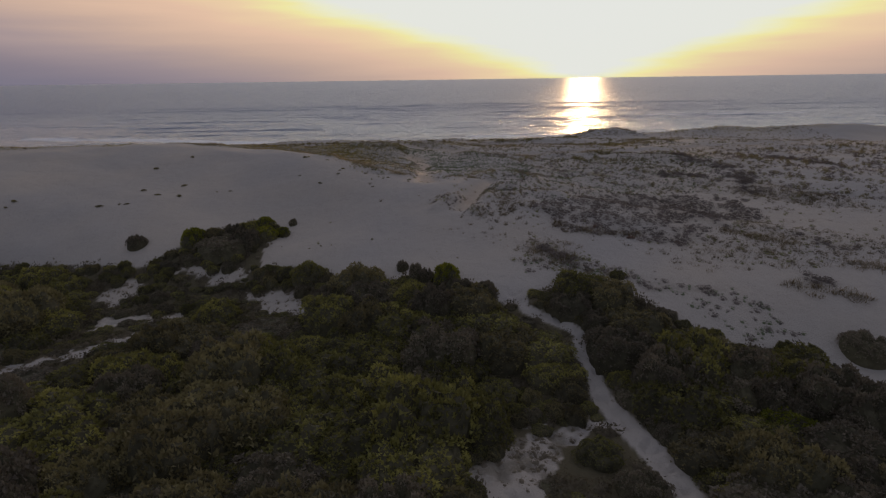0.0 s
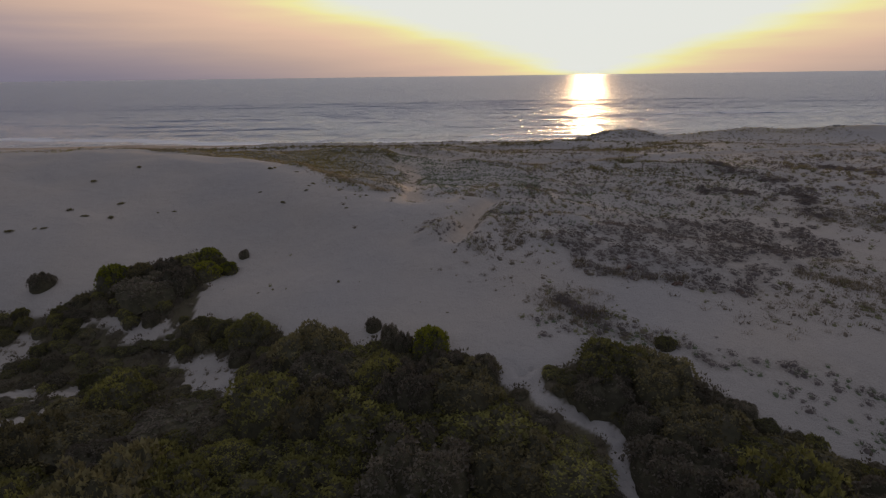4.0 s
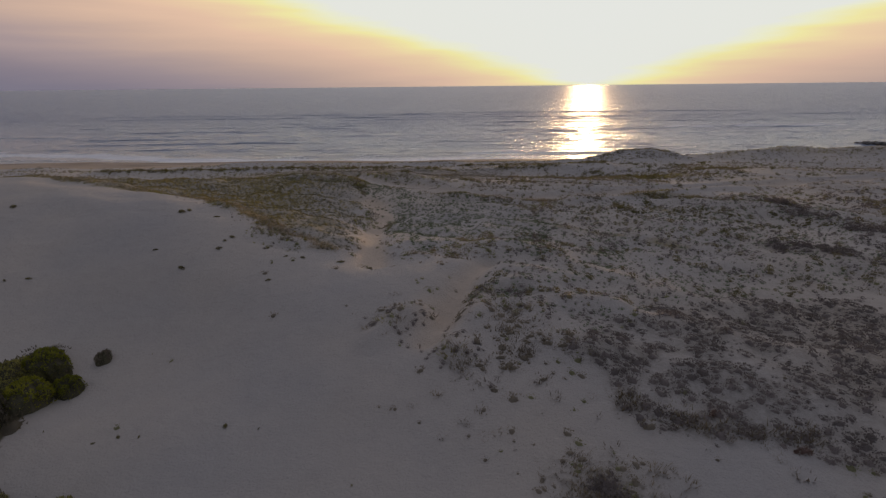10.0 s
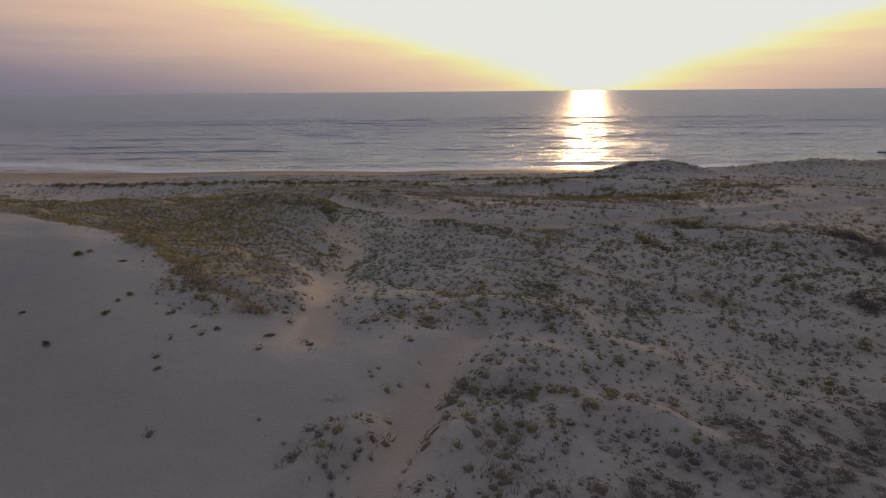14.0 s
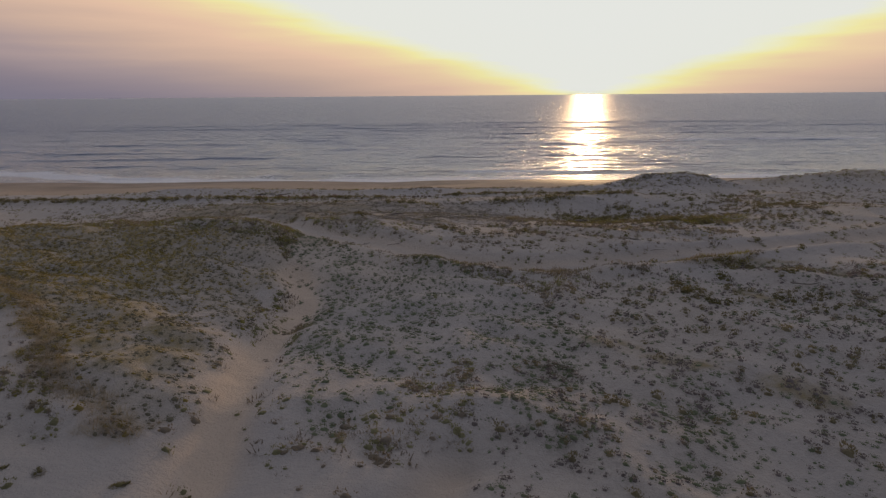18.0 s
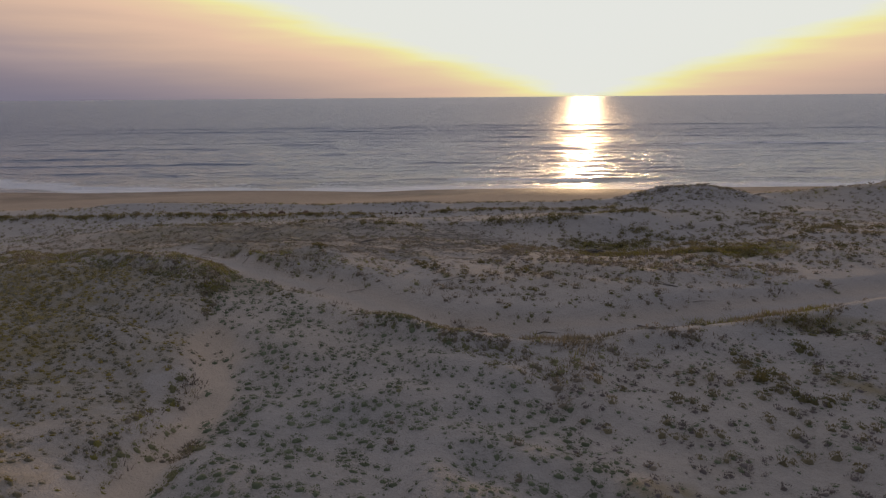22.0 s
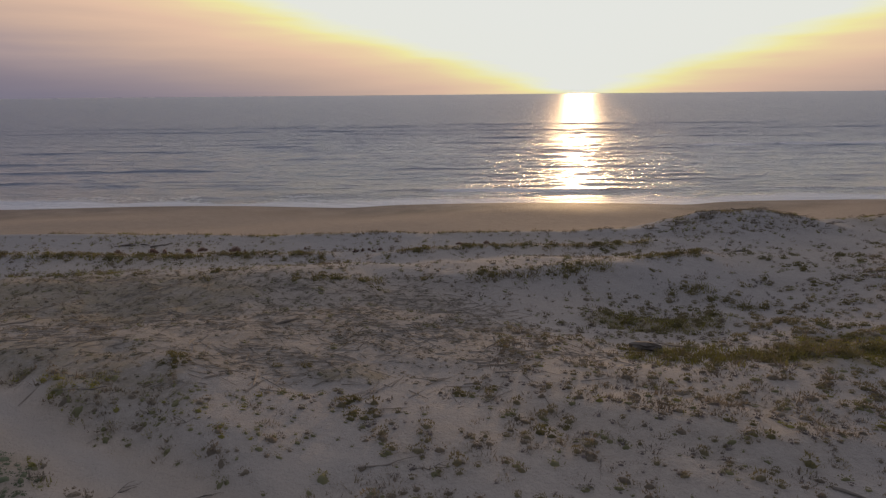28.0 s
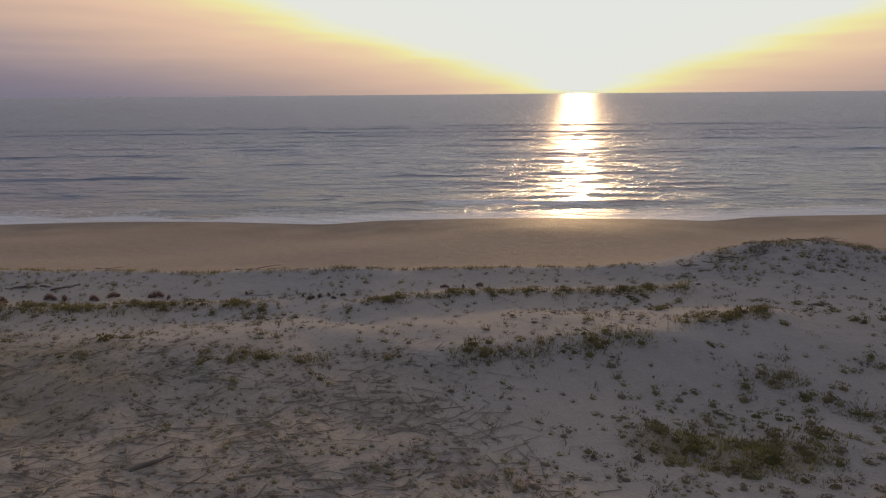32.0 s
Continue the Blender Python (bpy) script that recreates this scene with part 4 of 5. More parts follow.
def rows_of(line_share):
    xs = []
    rng = np.random.default_rng(90 + line_share)
    for line, half, yellow in BELTS:
        for (x0, y0), (x1, y1) in zip(line, line[1:]):
            n = int(math.hypot(x1 - x0, y1 - y0) * half * 22 * (yellow if line_share else 1 - yellow))
            t = rng.random(n)
            d = rng.normal(0, half * 0.8, (2, n))
            xs.append(np.stack([x0 + t * (x1 - x0) + d[0], y0 + t * (y1 - y0) + d[1], rng.uniform(0.5, 1.2, n)], 1))
    return np.concatenate(xs)


grey_at = tuft_field(1, 0, 9.5, (0.28, 0.95))
brown_at = tuft_field(2, 1, 5.0, (0.25, 0.8))
yellow_at = tuft_field(3, 2, 12.0, (0.25, 0.7))
green_at = tuft_field(4, 3, 10.0, (0.25, 0.8))


def strays(seed, per_m2, sizes):
    """Single plants thinly over the open sand behind the beach and on the slopes."""
    def keep(x, y):
        shore = smooth(108, 122, y) * (1 - smooth(146, 149, y))
        slope = smooth(50, 54, y) * (1 - smooth(96, 104, y)) * 0.26
        return (shore * (0.10 + 0.9 * smooth(0.5, 0.8, value_noise(x, y, 5, 60 + seed))) + slope * smooth(0.5, 0.85, value_noise(x, y, 7, 61 + seed)) * smooth(-18, 2, x)) * away(x, y)
    x, y, rng = scatter(int(180 * 100 * per_m2), -90, 90, 50, 150, keep, seed)
    return np.stack([x, y, rng.uniform(*sizes, len(x))], 1)


def mounds(name, at, mat, label, seed, leaves=60, high=0.55, leaf=0.16, upright=0.5, drawn=0.75):
    """One mesh of small dense plants: each an uneven dome of leaves, a little longer along the wind than across."""
    rng = np.random.default_rng(seed)
    n = len(at)
    seg = 7
    a = np.arange(seg) / seg * 2 * np.pi
    ring = lambda r, z: np.stack([r * np.cos(a), r * np.sin(a), 0 * a + z], 1)
    unit = np.concatenate([ring(0.85, -0.3), ring(0.5, 0.35), [[0, 0, 0.6]]])
    faces = [(k, (k + 1) % seg, seg + (k + 1) % seg) for k in range(seg)] + [(k, seg + (k + 1) % seg, seg + k) for k in range(seg)] + [(seg + k, seg + (k + 1) % seg, 2 * seg) for k in range(seg)]
    faces = np.array(faces)
    wob = 1 + 0.22 * rng.normal(0, 1, (n, len(unit), 1)).clip(-1.6, 1.6)
    turn = radians(-20) + rng.normal(0, 0.5, n)
    ratio = np.clip(rng.normal(drawn, 0.15, n), 0.45, 1.1)
    r = 0.5 * at[:, 2][:, None]
    tall = high * rng.uniform(0.7, 1.25, (n, 1))
    ct, st = np.cos(turn)[:, None], np.sin(turn)[:, None]

    def put(q):
        dx, dy = q[..., 0], q[..., 1] * ratio[:, None]
        px, py = at[:, :1] + (dx * ct - dy * st) * r, at[:, 1:2] + (dx * st + dy * ct) * r
        return np.stack([px, py, lie(px, py) + tall * q[..., 2] * r], -1)

    co = put(unit[None] * wob * np.array([0.92, 0.92, 0.85]))
    tri = (faces[None] + (np.arange(n) * len(unit))[:, None, None]).reshape(-1, 3)
    # leaves over the dome, in a few bunches, some straying beyond its foot
    az = rng.random((n, leaves)) * 2 * np.pi
    lobes = 1 + 0.22 * np.sin(3 * az + 6.28 * rng.random((n, 1))) + 0.14 * np.sin(5 * az + 6.28 * rng.random((n, 1)))
    rad = np.sqrt(rng.random((n, leaves))) * 1.12
    z = np.sqrt(np.clip(1 - (rad / 1.15) ** 2, 0.0, 1)) * rng.uniform(0.8, 1.15, (n, leaves))
    out = np.stack([np.cos(az) * rad, np.sin(az) * rad, z + 0.25], -1)
    p = np.stack([np.cos(az) * rad * lobes, np.sin(az) * rad * lobes, z], -1)
    out /= np.linalg.norm(out, axis=-1, keepdims=True)
    d = out * (1 - upright) + np.array([0, 0, upright]) + rng.normal(0, 0.35, (n, leaves, 3))
    d /= np.linalg.norm(d, axis=-1, keepdims=True)
    side = np.cross(d, out + rng.normal(0, 0.5, (n, leaves, 3)))
    side /= np.linalg.norm(side, axis=-1, keepdims=True)
    s = leaf * rng.uniform(0.6, 1.4, (n, leaves, 1))
    lv = np.stack([put(p - side * s * 0.5), put(p + side * s * 0.5), put(p + d * s * 1.7)], 2).reshape(-1, 3)
    allco = np.concatenate([co.reshape(-1, 3), lv])
    alltri = np.concatenate([tri, n * len(unit) + np.arange(len(lv)).reshape(-1, 3)])
    mesh = bpy.data.meshes.new(name)
    mesh.vertices.add(len(allco))
    mesh.vertices.foreach_set("co", allco.ravel().astype(np.float32))
    mesh.loops.add(alltri.size)
    mesh.loops.foreach_set("vertex_index", alltri.ravel().astype(np.int32))
    mesh.polygons.add(len(alltri))
    mesh.polygons.foreach_set("loop_start", (np.arange(len(alltri)) * 3).astype(np.int32))
    mesh.materials.append(mat)
    mesh.update(calc_edges=True)
    return tagged(new(name, mesh), label, "plants", kind="stuff")


FRINGE = [(-44, 101), (-34, 96), (-24.5, 91.3), (-17.2, 85.9), (-13, 81), (-9.6, 76.9), (-5.2, 74.0)]


def fringe_at():
    rng = np.random.default_rng(77)
    t = rng.random(700) * (len(FRINGE) - 1)
    k = t.astype(int)
    f = (t - k)[:, None]
    line = np.array(FRINGE)
    p = line[k] * (1 - f) + line[k + 1] * f + rng.normal(0, 0.45, (len(t), 2))
    return np.concatenate([p, rng.uniform(0.3, 0.7, (len(t), 1))], 1)


def clearing_at(seed, per_m2, sizes):
    """Small plants and tufts in the sandy clearings among the shrubs."""
    def keep(x, y):
        near_path = smooth(0.45, 0.8, from_line(FOOTPATH, x, y))
        return bare(x, y) * near_path * (0.25 + 0.75 * smooth(0.4, 0.7, value_noise(x, y, 2.2, 80 + seed))) * np.where(x > 0, 1.0, 0.35)
    x, y, rng = scatter(int(60 * 36 * per_m2), -42, 18, 21, 57, keep, seed)
    return np.stack([x, y, rng.uniform(*sizes, len(x))], 1)


half = int(len(grey_at) * 0.62)
blades("grey_grass_tufts", np.concatenate([grey_at[:half], strays(5, 0.35, (0.3, 0.6))]), GRASS_GREY, 18, 0.34, 0.46, 0.040, "grey-brown tufts of dune grass scattered over the sand", 11)
blades("brown_grass_tussocks", np.concatenate([brown_at, [p for p in rows_of(0)[1::2]], [p for p in rows_of(0)[::2] if p[1] <= 105]]), GRASS_BROWN, 30, 0.36, 0.5, 0.030, "dry brown marram tussocks on the dune slopes", 12)
blades("yellow_grass_sward", np.concatenate([yellow_at[::2], rows_of(1)]), GRASS_YELLOW, 28, 0.34, 0.52, 0.030, "yellow-green dune grass along crests and hollows", 13)
blades("pale_grass_fringe", fringe_at(), GRASS_PALE, 34, 0.62, 0.40, 0.016, "pale dry grass fringing the edge of the dune crest", 15)
sward_at = yellow_at[1::2]
sward_at = sward_at[(sward_at[:, 0] < -4) | (sward_at[:, 1] > 104)]
mounds("yellow_green_plants", sward_at * np.array([1, 1, 0.8]), GRASS_YELLOW, "low yellow-green plants thick along the dune crest", 17, 22, 0.6, 0.22, 0.6)
olive_at = rows_of(0)
olive_at = olive_at[(olive_at[:, 1] > 105) & (olive_at[:, 1] < 143)]


def lone_tussocks():
    """Round tussocks standing singly and in small clumps over the foredune and the far slopes."""
    rng = np.random.default_rng(85)
    out = []
    for x0, x1, y0, y1, count in [(23, 50, 116, 142, 75), (20, 38, 80, 97, 40), (-4, 20, 98, 112, 22), (-20, 8, 126, 137, 14), (30, 60, 98, 116, 30)]:
        for _ in range(count):
            x, y, size = rng.uniform(x0, x1), rng.uniform(y0, y1), rng.uniform(0.5, 1.15)
            for _ in range(int(rng.integers(2, 6))):
                out.append((x + rng.normal(0, 0.4 * size), y + rng.normal(0, 0.3 * size), size * rng.uniform(0.5, 1.0)))
    return np.array(out)


lone_at = lone_tussocks()
lone_at = lone_at[from_line(TRACK, lone_at[:, 0], lone_at[:, 1]) > 1.6]
mounds("olive_tussocks", np.concatenate([olive_at[::3], lone_at]) * np.array([1, 1, 0.72]), OLIVE, "dull olive tussocks in rows along the dune ridges", 18, 46, 0.75, 0.20, 0.75)
mounds("low_green_plants", np.concatenate([green_at, strays(8, 0.25, (0.4, 0.8))]) * np.array([1, 1, 0.7]), GRASS_GREEN, "low green cushions of dune plants on pale sand", 14, 26, 0.6, 0.22, 0.4)
mounds("low_grey_plants", np.array([1, 1, 0.75]) * np.concatenate([grey_at[half:], strays(6, 0.45, (0.3, 0.75)), clearing_at(9, 9.0, (0.25, 0.8))]), PLANT_GREY, "low grey-brown cushion plants dotted over the sand", 16, 26, 0.65, 0.22, 0.5)


mounds("heath_clumps", heath_at, HEATH, "dark grey-brown heath clumps thick on the sandy slope", 141, 96, 0.62, 0.17, 0.6)
mounds("heath_sprigs", heath_small_at, HEATH, "small dark heath sprigs between larger clumps", 142, 30, 0.75, 0.26, 0.6)
mounds("green_cushion_plants", cushion_at, CUSHION_GREEN, "rounded dull green cushion plants spaced over pale sand", 143, 54, 0.52, 0.17, 0.35)
mounds("green_seedlings", cushion_small_at, CUSHION_GREEN, "tiny green seedlings scattered between the cushions", 144, 9, 0.7, 0.4, 0.5)
mounds("golden_cushion_plants", golden_at, CUSHION_GOLD, "golden-green cushion plants packed over the dune spur", 145, 46, 0.52, 0.18, 0.4)
mounds("olive_cushion_plants", spur_olive_at, CUSHION_OLIVE, "olive cushion plants among golden ones", 146, 42, 0.52, 0.19, 0.4)
mounds("grey_mound_plants", mound_at, PLANT_GREY, "low grey plants holding the sandy mound together", 147, 20, 0.5, 0.24, 0.4)
mounds("marram_clumps", marram_at, MARRAM, "loose olive-brown marram clumps in streaks along the slope", 148, 60, 0.9, 0.20, 0.85)


# ---------------------------------------------------------------- shrubs
def shrub(name, seed, leaf, label, heads=7, leaves=1700, size=0.040, loose=0.45, upright=0.2, skirt_height=0.52, lumps=90):
    """A spreading bush one metre in radius: rounded heads broken into many small leafy lumps, over stems."""
    rng = np.random.default_rng(seed)
    root = new(name)
    root.empty_display_size = 0.2
    az = np.arange(heads) * 2.39996 + rng.normal(0, 0.4, heads)
    far = np.sqrt((np.arange(heads) + 0.2) / heads) * 0.66
    hx, hy = far * np.cos(az), far * np.sin(az)
    hr = rng.uniform(0.30, 0.50, heads)
    hh = rng.uniform(0.5, 0.85, heads) * (1 - 0.35 * far)
    wob = rng.random(3) * 6.28
    lx, ly = rng.uniform(-1, 1, lumps), rng.uniform(-1, 1, lumps)
    lr = rng.uniform(0.09, 0.20, lumps)

    def crown_at(x, y):
        """Height of the crown over the plan."""
        d = np.hypot(x[:, None] - hx, y[:, None] - hy) / hr
        dome = (hh * np.sqrt(np.clip(1 - (0.85 * d) ** 2, 0, 1))).max(1)
        rim = 0.88 + 0.12 * np.sin(2 * np.arctan2(y, x) + wob[0]) + 0.09 * np.sin(5 * np.arctan2(y, x) + wob[1])
        skirt = skirt_height * np.sqrt(np.clip(1 - (np.hypot(x, y) / rim) ** 2, 0, 1))
        base = np.maximum(dome, skirt)
        small = (lr * np.sqrt(np.clip(1 - (np.hypot(x[:, None] - lx, y[:, None] - ly) / lr) ** 2, 0, 1))).max(1)
        return base + 1.15 * small * smooth(0.02, 0.2, base)

    def slope_at(x, y):
        e = 0.03
        gx, gy = (crown_at(x + e, y) - crown_at(x - e, y)) / (2 * e), (crown_at(x, y + e) - crown_at(x, y - e)) / (2 * e)
        n = np.stack([-gx.clip(-2.5, 2.5), -gy.clip(-2.5, 2.5), np.ones(len(x))], 1)
        return n / np.linalg.norm(n, axis=1)[:, None]

    # the closed inside of the crown, dark to paint the shade between lumps
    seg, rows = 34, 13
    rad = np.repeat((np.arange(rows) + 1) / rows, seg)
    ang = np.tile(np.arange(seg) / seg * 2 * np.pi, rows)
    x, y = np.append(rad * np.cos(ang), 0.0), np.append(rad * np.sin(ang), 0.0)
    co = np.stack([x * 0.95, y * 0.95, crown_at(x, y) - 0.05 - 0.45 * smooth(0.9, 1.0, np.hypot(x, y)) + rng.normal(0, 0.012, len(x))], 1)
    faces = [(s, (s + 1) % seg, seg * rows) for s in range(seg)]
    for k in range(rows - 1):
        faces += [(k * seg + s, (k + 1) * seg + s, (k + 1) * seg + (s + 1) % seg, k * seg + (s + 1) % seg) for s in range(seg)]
    # small leaves, mostly on the lump tops
    inner = len(faces)
    m = leaves * 6
    x, y = rng.uniform(-1, 1, m), rng.uniform(-1, 1, m)
    z = crown_at(x, y)
    nrm = slope_at(x, y)
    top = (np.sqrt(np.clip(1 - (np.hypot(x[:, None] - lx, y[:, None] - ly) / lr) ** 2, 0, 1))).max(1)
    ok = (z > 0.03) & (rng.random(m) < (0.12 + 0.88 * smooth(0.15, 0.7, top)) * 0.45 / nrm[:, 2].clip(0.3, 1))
    x, y, z, nrm = x[ok][:leaves], y[ok][:leaves], z[ok][:leaves], nrm[ok][:leaves]
    n = len(x)
    p = np.stack([x, y, z], 1) + nrm * rng.uniform(-0.05, 0.02, (n, 1))
    d = nrm * (1 - upright) + np.array([0, 0, upright]) + rng.normal(0, loose, (n, 3))
    d /= np.linalg.norm(d, axis=1, keepdims=True)
    side = np.cross(d, rng.normal(0, 1, (n, 3)))
    side /= np.linalg.norm(side, axis=1, keepdims=True)
    s = size * rng.uniform(0.6, 1.5, (n, 1))
    tri = np.stack([p - side * s * 0.7, p + side * s * 0.7, p + d * s * 1.5], 1).reshape(-1, 3)
    first = len(co)
    faces += [(first + 3 * k, first + 3 * k + 1, first + 3 * k + 2) for k in range(n)]
    mesh = bpy.data.meshes.new("crown")
    mesh.from_pydata(np.concatenate([co, tri]).tolist(), [], faces)
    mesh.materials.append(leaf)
    mesh.materials.append(TWIG_AND_SHADE)
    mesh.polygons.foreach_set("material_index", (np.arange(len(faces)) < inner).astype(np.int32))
    mesh.update()
    new("crown", mesh).parent = root
    for k in range(3):
        bm = bmesh.new()
        az = k * 2.1 + rng.uniform(0, 1)
        top = Vector((math.cos(az) * 0.4, math.sin(az) * 0.4, 0.4))
        m = look((0, 0, 0), top)
        bmesh.ops.create_cone(bm, segments=6, radius1=0.03, radius2=0.015, depth=top.length + 0.2, cap_ends=True, matrix=m @ Matrix.Translation((0, 0, -top.length / 2 + 0.05)))
        mesh = bpy.data.meshes.new("stem")
        bm.to_mesh(mesh)
        bm.free()
        mesh.materials.append(TWIG_AND_SHADE)
        new("stem", mesh).parent = root
    return tagged(root, label, "shrub")


SHRUB_KINDS = [
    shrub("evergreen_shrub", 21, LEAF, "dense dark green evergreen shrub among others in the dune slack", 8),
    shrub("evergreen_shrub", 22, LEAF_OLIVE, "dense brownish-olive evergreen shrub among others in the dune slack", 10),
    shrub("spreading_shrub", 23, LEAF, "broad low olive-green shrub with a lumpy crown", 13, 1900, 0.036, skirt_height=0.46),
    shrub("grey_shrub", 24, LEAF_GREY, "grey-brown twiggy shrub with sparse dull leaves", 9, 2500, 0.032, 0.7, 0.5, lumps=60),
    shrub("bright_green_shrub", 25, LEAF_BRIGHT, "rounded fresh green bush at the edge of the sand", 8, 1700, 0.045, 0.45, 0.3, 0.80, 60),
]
_used = set()


def plant_shrub(kind, x, y, r, tall=1.0, turn=0.0):
    z = float(lie(np.array([x]), np.array([y]))[0])
    m = pose(x, y, z - 0.06 * r, 0, 0, turn) @ Matrix.Diagonal((r, r, r * tall, 1))
    src = SHRUB_KINDS[kind]
    if kind in _used:
        return copy_thing(src, m)
    _used.add(kind)
    src.matrix_basis = m
    return src


# single bushes: kind, x, y, radius, height to radius
BUSHES = [
    (4, -19.8, 63.4, 1.25, 1.1), (4, -17.4, 61.4, 0.68, 1.05), (4, -19.0, 60.4, 1.05, 1.0), (4, 0.1, 47.3, 1.05, 1.25),
    (4, -26.0, 59.2, 1.2, 1.15), (1, -24.2, 60.0, 1.3, 1.2), (3, -22.4, 61.2, 1.4, 1.2), (0, -21.2, 62.4, 1.2, 1.2), (3, -20.6, 58.6, 1.2, 1.1), (2, -22.7, 55.0, 0.7, 0.9),
    (2, -15.0, 53.2, 1.7, 0.95), (0, -12.6, 52.0, 1.5, 0.9), (1, -7.6, 48.4, 1.9, 0.9), (2, -5.3, 47.8, 1.5, 0.9), (3, -9.2, 47.4, 1.6, 0.8),
    (3, -2.5, 48.4, 0.55, 1.9), (3, -1.6, 47.8, 0.5, 1.8), (3, -3.8, 50.4, 0.42, 1.5), (3, 0.9, 45.6, 1.0, 1.1), (3, 3.0, 45.0, 0.9, 1.1),
    (0, 10.6, 45.2, 1.9, 0.8), (1, 12.9, 44.4, 1.8, 0.75), (2, 8.2, 44.6, 1.3, 0.7), (0, 24.1, 37.0, 2.3, 0.75), (4, 19.9, 30.2, 1.5, 0.7), (2, 8.4, 28.2, 2.05, 0.85),
    (3, 30.4, 39.0, 1.4, 0.7), (0, 32.0, 38.2, 1.0, 0.7), (3, -32.3, 59.8, 0.8, 1.1), (0, 14.5, 47.4, 0.6, 0.8), (3, -16.9, 64.0, 0.36, 1.4),
]
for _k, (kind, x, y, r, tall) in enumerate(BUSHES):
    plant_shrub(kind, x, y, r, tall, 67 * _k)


def fill_shrubs():
    rng = np.random.default_rng(5)
    placed = [(x, y, r) for _, x, y, r, _ in BUSHES]
    tries = 0
    while tries < 40000 and len(placed) < 560:
        tries += 1
        y = rng.uniform(22, 64)
        x = rng.uniform(-0.80 * y - 4, 0.80 * y + 4)
        r = rng.uniform(1.5, 3.0) if tries < 6000 else rng.uniform(0.8, 1.5) if tries < 18000 else rng.uniform(0.5, 0.8)
        if not inside(SHRUBLAND, np.array([x]), np.array([y]))[0]:
            continue
        here = np.array([x]), np.array([y])
        room = from_line(FOOTPATH, *here)[0] - 0.65 - 0.4 * smooth(38, 30, y)
        if bare(*here)[0] or room < 0.35:
            continue
        r = min(r, max(room, 0.35))
        turns = np.arange(0, 6.2, 0.5)
        rx, ry = x + np.outer([0.55, 0.97], r * np.cos(turns)).ravel(), y + np.outer([0.55, 0.97], r * np.sin(turns)).ravel()
        if inside(SHRUBLAND, rx, ry).min() < 1 or bare(rx, ry).max() > 0:
            r = min(r, 0.6)
        if math.hypot(x - 8.3, y - 28.3) < 2.3 + r or any(math.hypot(x - a, y - b) < 0.50 * (r + c) for a, b, c in placed):
            continue
        placed.append((x, y, r))
        grey = 0.10 + 0.25 * (x > 11)
        kind = 3 if rng.random() < grey else int(rng.choice([0, 0, 1, 2]))
        ahead = y + np.arange(0.5, 5.0, 0.5)
        low = 0.45 if bare(x + 0 * ahead, ahead).max() > 0 or from_line(FOOTPATH, x + 0 * ahead, ahead).min() < 0.8 else 1.0
        plant_shrub(kind, x, y, r, rng.uniform(0.45, 1.15) * low, rng.uniform(0, 360))


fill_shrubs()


def undergrowth():
    """Low heath between the shrubs."""
    def keep(x, y):
        return smooth(1.9, 2.6, np.hypot(x - 8.3, y - 28.3)) * inside(SHRUBLAND, x, y) * (1 - bare(x, y)) * smooth(0.7, 1.0, from_line(FOOTPATH, x, y) - 0.4 * smooth(38, 30, y))
    x, y, rng = scatter(8000, -56, 40, 20, 66, keep, 19)
    return np.stack([x, y, rng.uniform(0.7, 1.6, len(x))], 1)


mounds("heath_undergrowth", undergrowth(), UNDER, "low dull olive heath filling the gaps between shrubs", 20, 40, 0.6, 0.18, 0.6)


# ---------------------------------------------------------------- single small bushes of the dunes
def dune_bush(name, seed, leaf, label, count=420):
    """A small loose bush, one metre across: leaves and blades round a twiggy middle."""
    rng = np.random.default_rng(seed)
    bm = bmesh.new()
    for k in range(5):
        c = Vector((*rng.normal(0, 0.16, 2), 0.12 + 0.1 * rng.random()))
        ball = bmesh.ops.create_icosphere(bm, subdivisions=1, radius=rng.uniform(0.10, 0.16), matrix=Matrix.Translation(c))
        for v in ball["verts"]:
            v.co += Vector(rng.normal(0, 0.03, 3))
    for _ in range(count):
        d = Vector(rng.normal(0, 1, 3))
        d.z = abs(d.z) * 0.8 + 0.1
        d.normalize()
        p = Vector((d.x * 0.36, d.y * 0.36, d.z * 0.34)) * rng.uniform(0.7, 1.15)
        tip = p + (d + Vector(rng.normal(0, 0.4, 3))) * rng.uniform(0.05, 0.13)
        s = d.orthogonal().normalized() * rng.uniform(0.012, 0.026)
        bm.faces.new([bm.verts.new(v) for v in (p - s, p + s, tip)])
    mesh = bpy.data.meshes.new(name)
    bm.to_mesh(mesh)
    bm.free()
    mesh.materials.append(leaf)
    mesh.materials.append(TWIG_AND_SHADE)
    return tagged(new(name, mesh), label, "bush", "bushes on the dunes")


BUSH_DARK = dune_bush("dune_bush", 31, BUSH_LEAF, "small dark bush alone on the bare sand")
BUSH_RED = dune_bush("dune_bush", 32, LEAF_RED, "small reddish-brown bush on the foredune")
BUSH_GREEN = dune_bush("dune_bush", 33, BUSH_LEAF, "small green bush on the sandy slope")


def place_all(src, spots, seed, squash=(0.6, 1.0)):
    rng = np.random.default_rng(seed)
    for k, (x, y, size) in enumerate(spots):
        z = float(lie(np.array([x]), np.array([y]))[0])
        m = pose(x, y, z - 0.05 * size, 0, 0, rng.uniform(0, 360)) @ Matrix.Diagonal((size, size * rng.uniform(0.5, 0.9), size * rng.uniform(*squash), 1))
        if k:
            copy_thing(src, m)
        else:
            src.matrix_basis = m


